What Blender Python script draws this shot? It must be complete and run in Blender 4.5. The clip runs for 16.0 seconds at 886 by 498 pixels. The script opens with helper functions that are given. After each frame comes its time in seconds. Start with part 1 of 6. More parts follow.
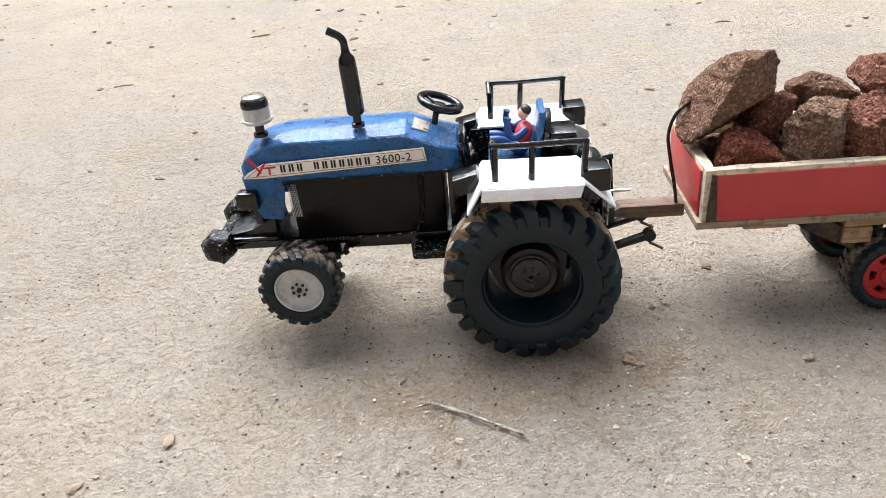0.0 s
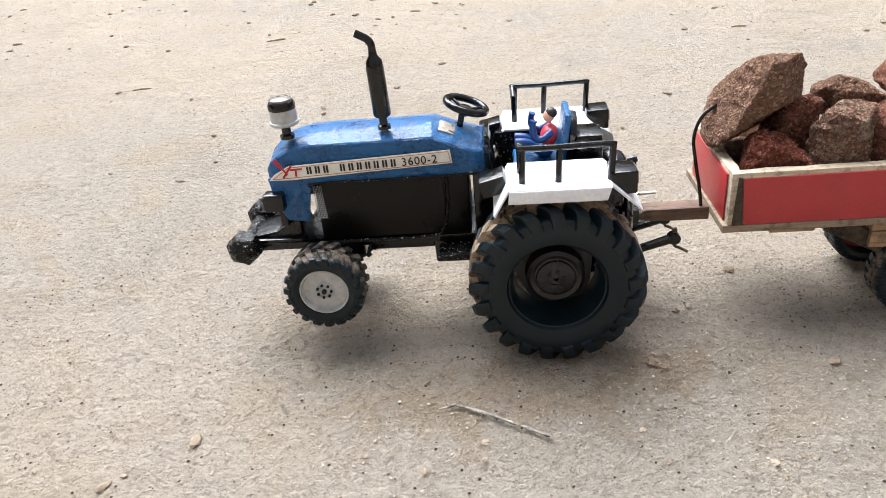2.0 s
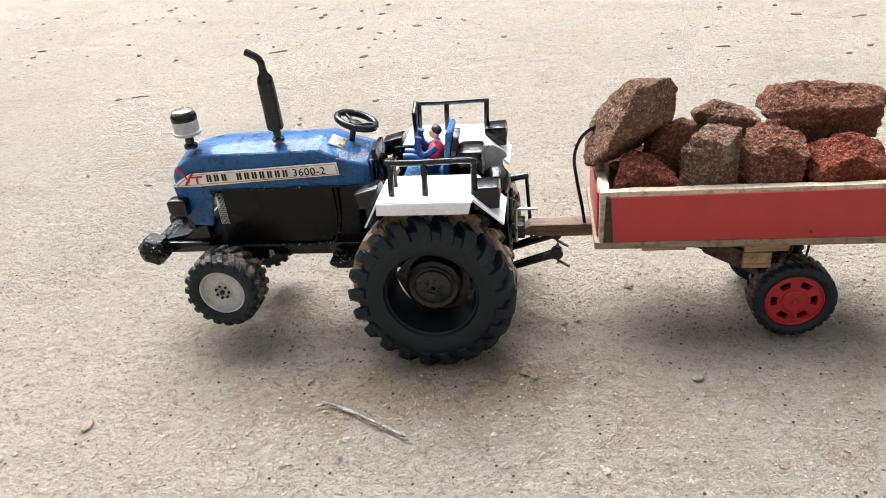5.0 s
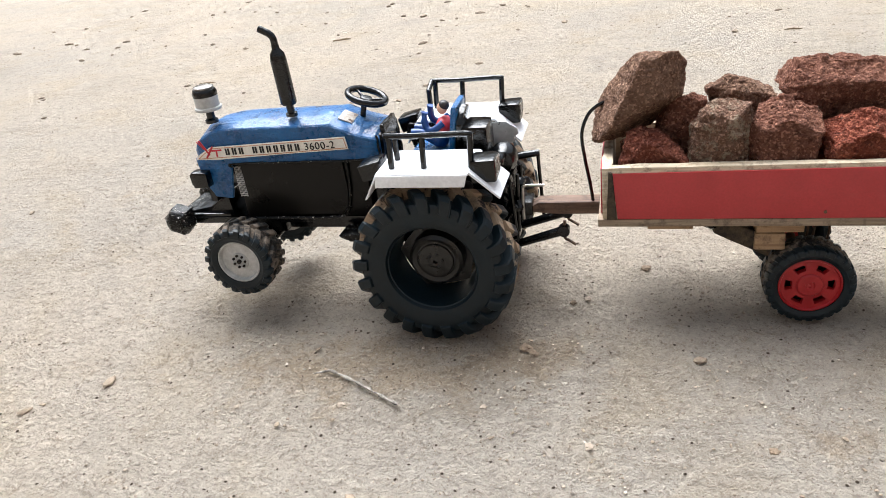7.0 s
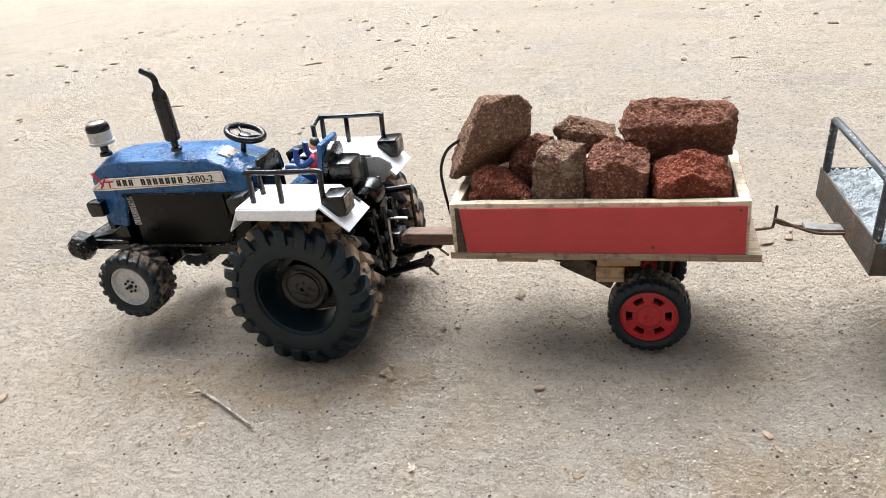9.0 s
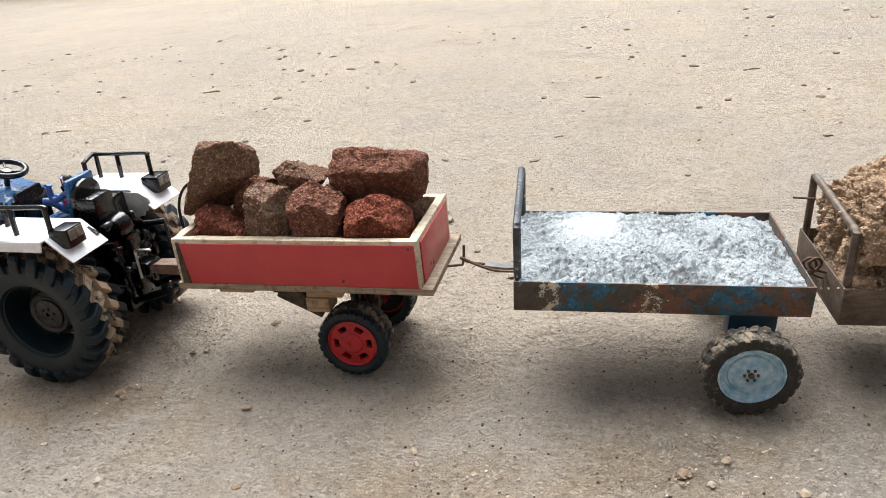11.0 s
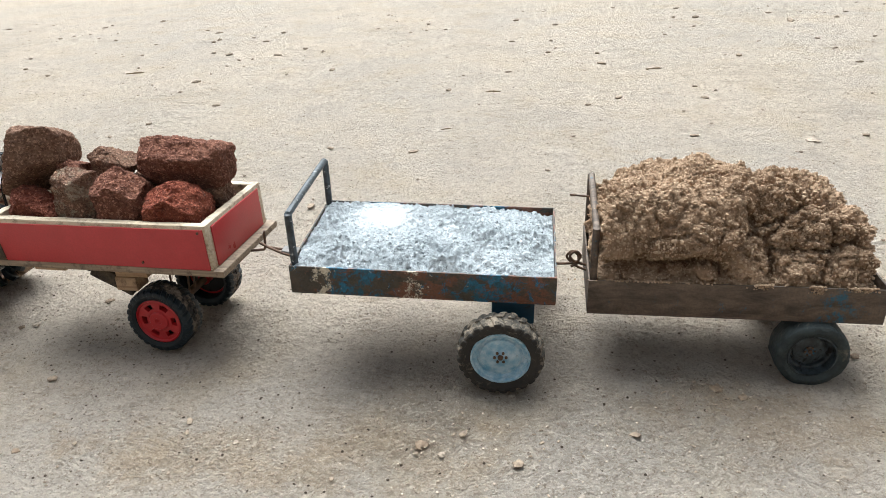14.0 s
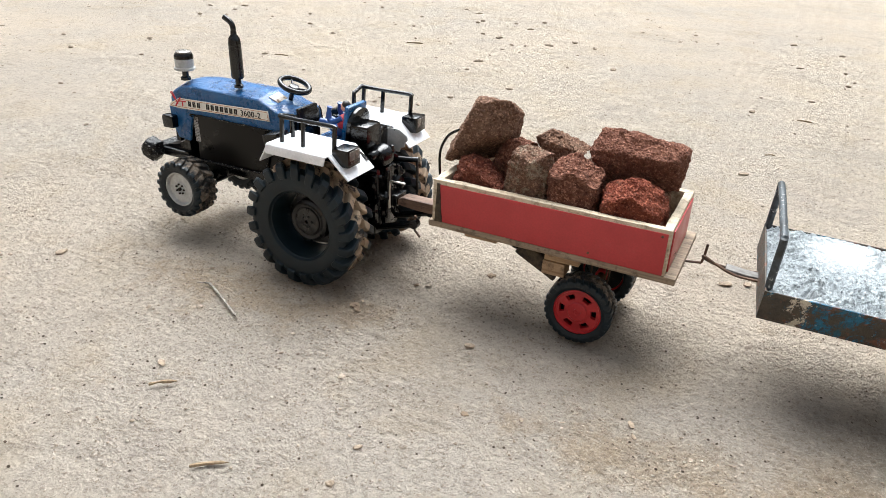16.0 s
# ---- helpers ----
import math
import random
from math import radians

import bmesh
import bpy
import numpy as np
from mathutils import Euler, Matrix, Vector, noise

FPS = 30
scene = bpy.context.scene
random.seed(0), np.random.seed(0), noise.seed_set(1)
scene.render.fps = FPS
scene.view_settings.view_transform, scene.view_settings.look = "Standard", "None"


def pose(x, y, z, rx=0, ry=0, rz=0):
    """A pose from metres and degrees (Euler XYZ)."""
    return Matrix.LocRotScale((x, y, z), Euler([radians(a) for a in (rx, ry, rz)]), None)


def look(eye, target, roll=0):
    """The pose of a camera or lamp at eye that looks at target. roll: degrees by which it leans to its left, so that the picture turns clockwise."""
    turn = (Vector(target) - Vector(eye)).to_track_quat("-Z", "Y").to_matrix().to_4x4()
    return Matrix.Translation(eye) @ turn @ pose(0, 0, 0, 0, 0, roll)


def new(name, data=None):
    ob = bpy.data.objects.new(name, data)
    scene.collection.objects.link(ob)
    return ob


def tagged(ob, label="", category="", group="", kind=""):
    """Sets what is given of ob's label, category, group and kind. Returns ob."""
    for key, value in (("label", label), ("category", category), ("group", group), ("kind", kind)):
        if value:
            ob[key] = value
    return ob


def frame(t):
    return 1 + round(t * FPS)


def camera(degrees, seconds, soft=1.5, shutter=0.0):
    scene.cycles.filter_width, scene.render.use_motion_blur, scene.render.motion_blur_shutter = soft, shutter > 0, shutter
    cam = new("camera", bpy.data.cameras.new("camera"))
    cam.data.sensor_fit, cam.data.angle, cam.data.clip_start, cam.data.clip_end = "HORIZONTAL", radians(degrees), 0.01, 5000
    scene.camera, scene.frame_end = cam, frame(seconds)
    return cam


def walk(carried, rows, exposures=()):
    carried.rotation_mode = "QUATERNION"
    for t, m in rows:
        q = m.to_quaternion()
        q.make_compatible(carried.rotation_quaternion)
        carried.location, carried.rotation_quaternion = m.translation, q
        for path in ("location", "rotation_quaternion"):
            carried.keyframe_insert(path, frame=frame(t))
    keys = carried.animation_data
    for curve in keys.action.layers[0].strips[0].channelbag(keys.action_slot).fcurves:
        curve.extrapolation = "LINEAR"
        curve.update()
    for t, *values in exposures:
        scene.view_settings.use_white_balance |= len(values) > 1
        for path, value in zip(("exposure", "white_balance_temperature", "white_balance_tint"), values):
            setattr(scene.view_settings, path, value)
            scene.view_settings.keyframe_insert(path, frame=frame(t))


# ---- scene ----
cam = camera(63.0, 16.0, soft=0.5)
PATH = [
    (0, (-0.172, -0.547, 0.396), (-0.321, 1.192, -0.580), -5.7),
    (0.5, (-0.170, -0.546, 0.398), (-0.318, 1.197, -0.572), -5.7),
    (1, (-0.168, -0.546, 0.398), (-0.316, 1.199, -0.569), -5.6),
    (1.5, (-0.185, -0.549, 0.397), (-0.343, 1.198, -0.565), -5.7),
    (2, (-0.186, -0.550, 0.396), (-0.358, 1.195, -0.567), -5.8),
    (2.5, (-0.182, -0.550, 0.396), (-0.350, 1.198, -0.562), -6.0),
    (3, (-0.148, -0.546, 0.396), (-0.310, 1.200, -0.565), -7.2),
    (3.5, (-0.098, -0.548, 0.403), (-0.281, 1.198, -0.555), -8.8),
    (4, (-0.079, -0.554, 0.401), (-0.284, 1.198, -0.542), -7.6),
    (6.3, (0.023, -0.577, 0.381), (-0.426, 1.149, -0.524), -7.6),
    (6.5, (0.031, -0.568, 0.377), (-0.454, 1.144, -0.537), -8.5),
    (7, (0.024, -0.569, 0.379), (-0.481, 1.133, -0.542), -7.6),
    (7.5, (0.030, -0.564, 0.359), (-0.534, 1.133, -0.538), -8.7),
    (8, (0.042, -0.566, 0.376), (-0.484, 1.130, -0.544), -5.7),
    (8.5, (0.100, -0.564, 0.374), (-0.445, 1.154, -0.494), -7.5),
    (8.7, (0.129, -0.561, 0.385), (-0.421, 1.149, -0.494), -7.7),
    (10.8, (0.396, -0.559, 0.402), (-0.136, 1.178, -0.436), -6.5),
    (11, (0.424, -0.554, 0.404), (-0.063, 1.198, -0.429), -5.8),
    (11.5, (0.479, -0.546, 0.412), (0.043, 1.207, -0.445), -5.3),
    (12, (0.550, -0.540, 0.417), (0.161, 1.217, -0.454), -4.9),
    (12.5, (0.619, -0.526, 0.420), (0.371, 1.252, -0.461), -3.7),
    (13, (0.661, -0.533, 0.413), (0.474, 1.264, -0.444), -2.7),
    (13.5, (0.666, -0.535, 0.416), (0.427, 1.251, -0.452), -2.5),
    (14, (0.612, -0.555, 0.411), (0.182, 1.193, -0.459), -3.6),
    (14.5, (0.560, -0.568, 0.410), (-0.156, 1.092, -0.445), -4.6),
    (15, (0.476, -0.587, 0.414), (-0.358, 1.017, -0.443), -2.7),
    (15.2, (0.443, -0.601, 0.414), (-0.416, 0.988, -0.445), -2.2),
    (15.5, (0.385, -0.601, 0.428), (-0.484, 0.969, -0.456), -1.4),
    (16, (0.317, -0.635, 0.416), (-0.454, 0.984, -0.469), 2.8),
]
walk(cam, [(t, look(e, g, r)) for t, e, g, r in PATH], [(0, 1.54, 6040, 8), (3.5, 1.55, 6040, 8), (8.5, 1.55, 6060, 7), (11, 1.34, 6250, 8), (12, 1.34, 5980, 6), (13, 1.36, 5840, 6), (13.5, 1.37, 6020, 5), (14.4, 1.42, 5960, 4), (15, 1.51, 6140, 6), (15.5, 1.49, 6240, 8), (16, 1.48, 6120, 6)])

# ---------------------------------------------------------------- light
SUN_FROM = Vector((-0.26, 0.52, 1.1)).normalized()
world = bpy.data.worlds.new("overcast_sky")
scene.world = world
world.use_nodes = True
wn = world.node_tree.nodes
wl = world.node_tree.links
sky = wn.new("ShaderNodeTexSky")
sky.sky_type = "NISHITA"
sky.sun_disc = False
sky.sun_elevation = math.asin(SUN_FROM.z)
sky.sun_rotation = math.atan2(SUN_FROM.x, SUN_FROM.y)
sky.air_density, sky.dust_density, sky.ozone_density = 1.0, 4.0, 0.6
wn["Background"].inputs["Strength"].default_value = 0.08
veil = wn.new("ShaderNodeHueSaturation")
veil.inputs["Saturation"].default_value = 0.22
wl.new(sky.outputs["Color"], veil.inputs["Color"])
wl.new(veil.outputs["Color"], wn["Background"].inputs["Color"])

sun = new("sun", bpy.data.lights.new("sun", "SUN"))
sun.data.energy, sun.data.angle, sun.data.color = 3.15, radians(54), (1.0, 0.975, 0.95)
sun.matrix_world = look(SUN_FROM * 5, (0, 0, 0))


# ---------------------------------------------------------------- materials
def hexc(r, g, b):
    """sRGB 0..255 to linear."""
    def lin(v):
        v /= 255.0
        return v / 12.92 if v <= 0.04045 else ((v + 0.055) / 1.055) ** 2.4
    return (lin(r), lin(g), lin(b), 1.0)


class Nodes:
    """Small wrapper to write a node tree in a few lines."""

    def __init__(self, name):
        self.m = bpy.data.materials.new(name)
        self.m.use_nodes = True
        self.t = self.m.node_tree
        self.b = self.t.nodes["Principled BSDF"]
        self.co = self.t.nodes.new("ShaderNodeTexCoord").outputs["Object"]

    def node(self, kind, **inputs):
        n = self.t.nodes.new(kind)
        for k, v in inputs.items():
            self.put(n.inputs[k.replace("_", " ")], v)
        return n

    def put(self, socket, v):
        if isinstance(v, bpy.types.NodeSocket):
            self.t.links.new(v, socket)
        else:
            socket.default_value = v

    def noise(self, scale, detail=4.0, rough=0.6, co=None, distortion=0.0):
        return self.node("ShaderNodeTexNoise", Vector=co or self.co, Scale=scale, Detail=detail,
                         Roughness=rough, Distortion=distortion).outputs["Fac"]

    def voronoi(self, scale, out="Distance", co=None, feature="F1", rand=1.0):
        n = self.node("ShaderNodeTexVoronoi", Vector=co or self.co, Scale=scale, Randomness=rand)
        n.feature = feature
        return n.outputs[out]

    def ramp(self, fac, lo, hi, a=0.0, b=1.0):
        n = self.node("ShaderNodeMapRange", Value=fac)
        n.inputs["From Min"].default_value, n.inputs["From Max"].default_value = lo, hi
        n.inputs["To Min"].default_value, n.inputs["To Max"].default_value = a, b
        return n.outputs["Result"]

    def mix(self, fac, a, b, blend="MIX"):
        n = self.t.nodes.new("ShaderNodeMix")
        n.data_type, n.blend_type = "RGBA", blend
        self.put(n.inputs["Factor"], fac)
        self.put(n.inputs["A"], a)
        self.put(n.inputs["B"], b)
        return n.outputs["Result"]

    def math(self, op, a, b=0.0):
        n = self.t.nodes.new("ShaderNodeMath")
        n.operation = op
        self.put(n.inputs[0], a)
        self.put(n.inputs[1], b)
        return n.outputs[0]

    def mapped(self, sx, sy, sz):
        n = self.node("ShaderNodeMapping", Vector=self.co)
        n.inputs["Scale"].default_value = (sx, sy, sz)
        return n.outputs["Vector"]

    def random(self):
        return self.t.nodes.new("ShaderNodeObjectInfo").outputs["Random"]

    def island(self):
        return self.t.nodes.new("ShaderNodeNewGeometry").outputs["Random Per Island"]

    def bump(self, height, dist, strength=1.0, normal=None):
        n = self.node("ShaderNodeBump", Height=height, Strength=strength, Distance=dist)
        if normal is not None:
            self.put(n.inputs["Normal"], normal)
        return n.outputs["Normal"]

    def done(self, color, rough=0.6, metal=0.0, normal=None, coat=0.0, spec=None):
        self.put(self.b.inputs["Base Color"], color)
        self.put(self.b.inputs["Roughness"], rough)
        self.put(self.b.inputs["Metallic"], metal)
        if normal is not None:
            self.put(self.b.inputs["Normal"], normal)
        if coat:
            self.put(self.b.inputs["Coat Weight"], coat)
            self.put(self.b.inputs["Coat Roughness"], 0.12)
        if spec is not None:
            self.put(self.b.inputs["Specular IOR Level"], spec)
        return self.m


def plain(name, c1, c2, rough=0.5, metal=0.0, scale=60.0, fine=400.0, bump=0.0003, dirt=None, dirt_at=(0.58, 0.72), coat=0.0, dirt_scale=45.0, spec=None):
    """Two tones in large blotches, fine grain on top, relief, and a coat of dust in patches."""
    n = Nodes(name)
    big, small = n.noise(scale, 5), n.noise(fine, 3)
    col = n.mix(n.ramp(big, 0.35, 0.65), c1, c2)
    col = n.mix(n.ramp(small, 0.3, 0.8, 0.0, 0.35), col, tuple(0.55 * v for v in c1[:3]) + (1,))
    rgh = n.ramp(big, 0.3, 0.7, max(rough - 0.08, 0.03), min(rough + 0.1, 1.0))
    if dirt is not None:
        d = n.ramp(n.noise(dirt_scale, 8, 0.7, distortion=0.4), *dirt_at)
        col = n.mix(d, col, dirt)
        rgh = n.mix(d, rgh, (0.95, 0.95, 0.95, 1))
    return n.done(col, rgh, metal, n.bump(n.math("ADD", big, n.math("MULTIPLY", small, 0.5)), bump), coat, spec)


def brushed_blue():
    """Hand-brushed enamel: streaks along the hood, thin spots, drips and dust in the strokes."""
    n = Nodes("blue_brushed_paint")
    big, streak, fine = n.noise(55, 6, 0.7), n.noise(1.0, 5, 0.65, n.mapped(30, 260, 260), 0.5), n.noise(330, 4, 0.7)
    col = n.mix(n.ramp(big, 0.35, 0.65), hexc(0, 68, 118), hexc(0, 96, 158))
    col = n.mix(n.ramp(streak, 0.50, 0.70, 0, 0.35), col, hexc(0, 56, 104))
    col = n.mix(n.ramp(n.noise(140, 7, 0.8), 0.64, 0.72, 0, 0.7), col, hexc(62, 130, 172))
    h = n.math("ADD", n.math("MULTIPLY", streak, 0.5), n.math("ADD", n.math("MULTIPLY", big, 2.6), n.math("MULTIPLY", fine, 0.5)))
    return n.done(col, n.ramp(big, 0.3, 0.7, 0.20, 0.42), 0, n.bump(h, 0.0028), coat=0.32, spec=0.46)


BLUE = brushed_blue()
BLACK = plain("black_gloss_paint", hexc(3, 4, 5), hexc(7, 8, 9), 0.14, scale=80, fine=190, bump=0.0009, spec=0.42, dirt=hexc(60, 56, 52), dirt_at=(0.70, 0.95))
BLACK_PANEL = plain("black_panel_paint", hexc(7, 6, 5), hexc(11, 9, 8), 0.30, scale=35, fine=200, bump=0.0001, spec=0.2)
# pale flecks: grit on the nuts, glints painted into the seams' colour
BLACK_ROUGH = plain("black_crusted_paint", hexc(4, 5, 5), hexc(14, 14, 15), 0.18, scale=160, fine=330, bump=0.0024, dirt=hexc(186, 180, 170), dirt_at=(0.60, 0.66), dirt_scale=380, spec=0.25)
WHITE = plain("white_sheet", hexc(226, 228, 232), hexc(240, 241, 244), 0.55, scale=40, fine=300, bump=0.00015, dirt=hexc(150, 140, 126), dirt_at=(0.70, 0.92))
RUBBER = plain("tractor_tyre_rubber", hexc(6, 18, 24), hexc(12, 29, 37), 0.42, scale=40, fine=500, bump=0.0004, dirt=hexc(78, 74, 68), dirt_at=(0.66, 0.86), dirt_scale=60, spec=0.35)
RUBBER_DUSTY = plain("dusty_tread_rubber", hexc(12, 13, 14), hexc(26, 25, 24), 0.8, scale=60, fine=500, bump=0.0012, dirt=hexc(158, 138, 116), dirt_at=(0.40, 0.50), dirt_scale=75)
RUBBER_SCUFFED = plain("scuffed_tread_rubber", hexc(16, 16, 16), hexc(34, 32, 30), 0.8, scale=60, fine=500, bump=0.0010, dirt=hexc(120, 107, 94), dirt_at=(0.45, 0.58), dirt_scale=80)
RUBBER_GREY = plain("mud_dusted_rubber", hexc(42, 40, 36), hexc(78, 72, 63), 0.85, scale=90, fine=600, bump=0.0008, dirt=hexc(134, 122, 106), dirt_at=(0.46, 0.60), dirt_scale=110)
RUBBER_SIDE = plain("dried_mud_sidewall", hexc(32, 31, 29), hexc(54, 49, 43), 0.8, scale=90, fine=600, bump=0.0004, dirt=hexc(124, 112, 96), dirt_at=(0.58, 0.74), dirt_scale=110)
RIM_BLACK = plain("black_rim_paint", hexc(9, 9, 9), hexc(17, 16, 15), 0.32, scale=90, fine=500, bump=0.0006, dirt=hexc(74, 67, 60), dirt_at=(0.60, 0.74), dirt_scale=120)
RIM_WHITE = plain("white_rim_paint", hexc(168, 168, 165), hexc(196, 196, 194), 0.5, scale=120, fine=600, bump=0.0003, dirt=hexc(160, 152, 140), dirt_at=(0.62, 0.8))
RIM_RED = plain("red_plastic", hexc(156, 22, 28), hexc(172, 32, 36), 0.42, scale=60, fine=400, bump=0.0001, dirt=hexc(170, 110, 95), dirt_at=(0.66, 0.9))
RIM_BLUE = plain("chalky_blue_metal", hexc(104, 152, 178), hexc(184, 202, 210), 0.42, metal=0.0, scale=130, fine=500, bump=0.0004, dirt=hexc(110, 104, 96), dirt_at=(0.60, 0.76), dirt_scale=110)
SILVER = plain("bare_steel_wire", hexc(176, 172, 166), hexc(206, 202, 196), 0.32, metal=0.9, scale=200, fine=900, bump=0.0001)
RUST = plain("rusty_wire", hexc(74, 58, 48), hexc(110, 84, 64), 0.6, metal=0.4, scale=200, fine=900, bump=0.0004)
RED_BOARD = plain("red_painted_board", hexc(166, 42, 46), hexc(180, 52, 55), 0.34, scale=22, fine=500, bump=0.00012, dirt=hexc(172, 74, 72), dirt_at=(0.62, 0.9))
SKIN = plain("doll_skin", hexc(214, 160, 130), hexc(224, 176, 146), 0.5)
DOLL_BLUE = plain("doll_blue", hexc(6, 50, 108), hexc(14, 68, 132), 0.4)
DOLL_RED = plain("doll_red", hexc(190, 40, 52), hexc(206, 62, 70), 0.4)
HAIR = plain("doll_hair", hexc(24, 18, 16), hexc(36, 28, 24), 0.5)
INK = plain("black_lettering", hexc(12, 11, 11), hexc(20, 18, 17), 0.5)
INK_RED = plain("red_lettering", hexc(170, 26, 40), hexc(196, 40, 52), 0.5)
STICKER = plain("cream_sticker", hexc(220, 216, 206), hexc(234, 230, 221), 0.45, scale=80, fine=500, dirt=hexc(150, 130, 110), dirt_at=(0.62, 0.9))
STICKER_EDGE = plain("orange_sticker_line", hexc(170, 110, 70), hexc(188, 130, 90), 0.5)
LAMP_GLASS = plain("dull_lamp_lens", hexc(92, 88, 84), hexc(130, 122, 112), 0.25, scale=120)
BEIGE = plain("beige_dash_card", hexc(150, 138, 126), hexc(196, 188, 176), 0.5, scale=180, dirt=hexc(96, 74, 60), dirt_at=(0.52, 0.60), dirt_scale=160)
LEAF_DRY = plain("dry_leaf_litter", hexc(112, 92, 68), hexc(160, 140, 110), 0.8, scale=300)
TWIG = plain("bleached_twig_bark", hexc(70, 62, 56), hexc(190, 182, 170), 0.85, scale=140, fine=600, bump=0.0006)


def wood(name, c1, c2, dark, axis="x"):
    n = Nodes(name)
    s = {"x": (14, 260, 260), "y": (260, 14, 260)}[axis]
    grain = n.noise(1.0, 6, 0.65, n.mapped(*s), 0.6)
    blot = n.noise(75, 7, 0.75)
    col = n.mix(n.ramp(grain, 0.35, 0.65), c1, c2)
    col = n.mix(n.ramp(blot, 0.50, 0.66, 0, 0.8), col, dark)
    return n.done(col, 0.75, 0, n.bump(grain, 0.0005))


WOOD_PALE = wood("pale_pine_edge", hexc(204, 190, 168), hexc(176, 158, 132), hexc(86, 68, 54))
WOOD_PALE_Y = wood("pale_pine_edge_cross", hexc(204, 190, 168), hexc(176, 158, 132), hexc(86, 68, 54), "y")
WOOD_BED = wood("stained_plywood", hexc(158, 140, 118), hexc(120, 102, 84), hexc(70, 56, 46))
WOOD_BLOCK = wood("raw_wood_block", hexc(170, 142, 110), hexc(138, 110, 82), hexc(84, 64, 48))
WOOD_DARK = wood("weathered_wood_bar", hexc(122, 98, 82), hexc(84, 64, 52), hexc(50, 40, 34))
# real bark at the corner; on the axle arms its darkness paints shade
BARK_AND_SHADE = plain("bark_and_arm_shade", hexc(36, 30, 26), hexc(88, 76, 60), 0.9, scale=160, fine=600, bump=0.0015)
BOX_INSIDE = wood("dusty_box_inside", hexc(116, 92, 70), hexc(86, 66, 50), hexc(60, 46, 36))


def worn_tin():
    """Rusty sheet with flaking blue paint, orange and pale scars."""
    n = Nodes("rusty_sheet_with_blue_paint")
    along = n.node("ShaderNodeSeparateXYZ", Vector=n.co).outputs["X"]

    def bell(c, w):
        d = n.math("DIVIDE", n.math("SUBTRACT", along, c), w)
        return n.math("POWER", 2.718, n.math("MULTIPLY", n.math("MULTIPLY", d, d), -1.0))
    big, mid, fine = n.noise(75, 8, 0.8, distortion=0.5), n.noise(85, 7, 0.75, distortion=0.5), n.noise(400, 4)
    stretched = n.noise(1.0, 6, 0.7, n.mapped(40, 70, 60), 0.4)
    col = n.mix(n.ramp(mid, 0.35, 0.65), hexc(46, 42, 36), hexc(82, 73, 62))
    rust = n.math("ADD", stretched, n.math("MULTIPLY", n.math("ADD", bell(0.120, 0.035), bell(0.215, 0.03)), 0.10))
    col = n.mix(n.ramp(rust, 0.54, 0.62), col, hexc(104, 68, 50))
    paint = n.math("ADD", big, n.math("MULTIPLY", n.math("ADD", bell(0.058, 0.026), bell(0.182, 0.036)), 0.12))
    col = n.mix(n.ramp(paint, 0.575, 0.64, 0, 0.9), col, n.mix(n.ramp(mid, 0.42, 0.6), hexc(14, 106, 140), hexc(16, 74, 88)))
    scar = n.math("ADD", n.noise(75, 7, 0.8), n.math("MULTIPLY", n.math("ADD", bell(0.114, 0.016), bell(0.030, 0.014)), 0.14))
    col = n.mix(n.ramp(scar, 0.64, 0.67), col, hexc(192, 182, 162))
    col = n.mix(n.ramp(fine, 0.45, 0.8, 0, 0.6), col, hexc(40, 34, 28))
    return n.done(col, n.ramp(mid, 0.3, 0.7, 0.45, 0.75), 0.1, n.bump(n.math("ADD", mid, fine), 0.0006))


def dark_tin():
    n = Nodes("dark_rusty_sheet")
    mid, fine = n.noise(1.0, 6, 0.7, n.mapped(30, 90, 90), 0.5), n.noise(420, 4)
    col = n.mix(n.ramp(mid, 0.35, 0.65), hexc(62, 52, 44), hexc(108, 92, 78))
    d = n.math("DIVIDE", n.math("SUBTRACT", n.node("ShaderNodeSeparateXYZ", Vector=n.co).outputs["X"], 0.212), 0.022)
    left = n.math("POWER", 2.718, n.math("MULTIPLY", n.math("MULTIPLY", d, d), -1.0))
    col = n.mix(n.ramp(n.math("ADD", n.noise(70, 7, 0.8), n.math("MULTIPLY", left, 0.12)), 0.60, 0.68, 0, 0.8), col, hexc(24, 92, 116))
    col = n.mix(n.ramp(fine, 0.45, 0.8, 0, 0.5), col, hexc(44, 36, 30))
    return n.done(col, 0.6, 0.2, n.bump(n.math("ADD", mid, fine), 0.0004))


TIN, TIN_DARK = worn_tin(), dark_tin()


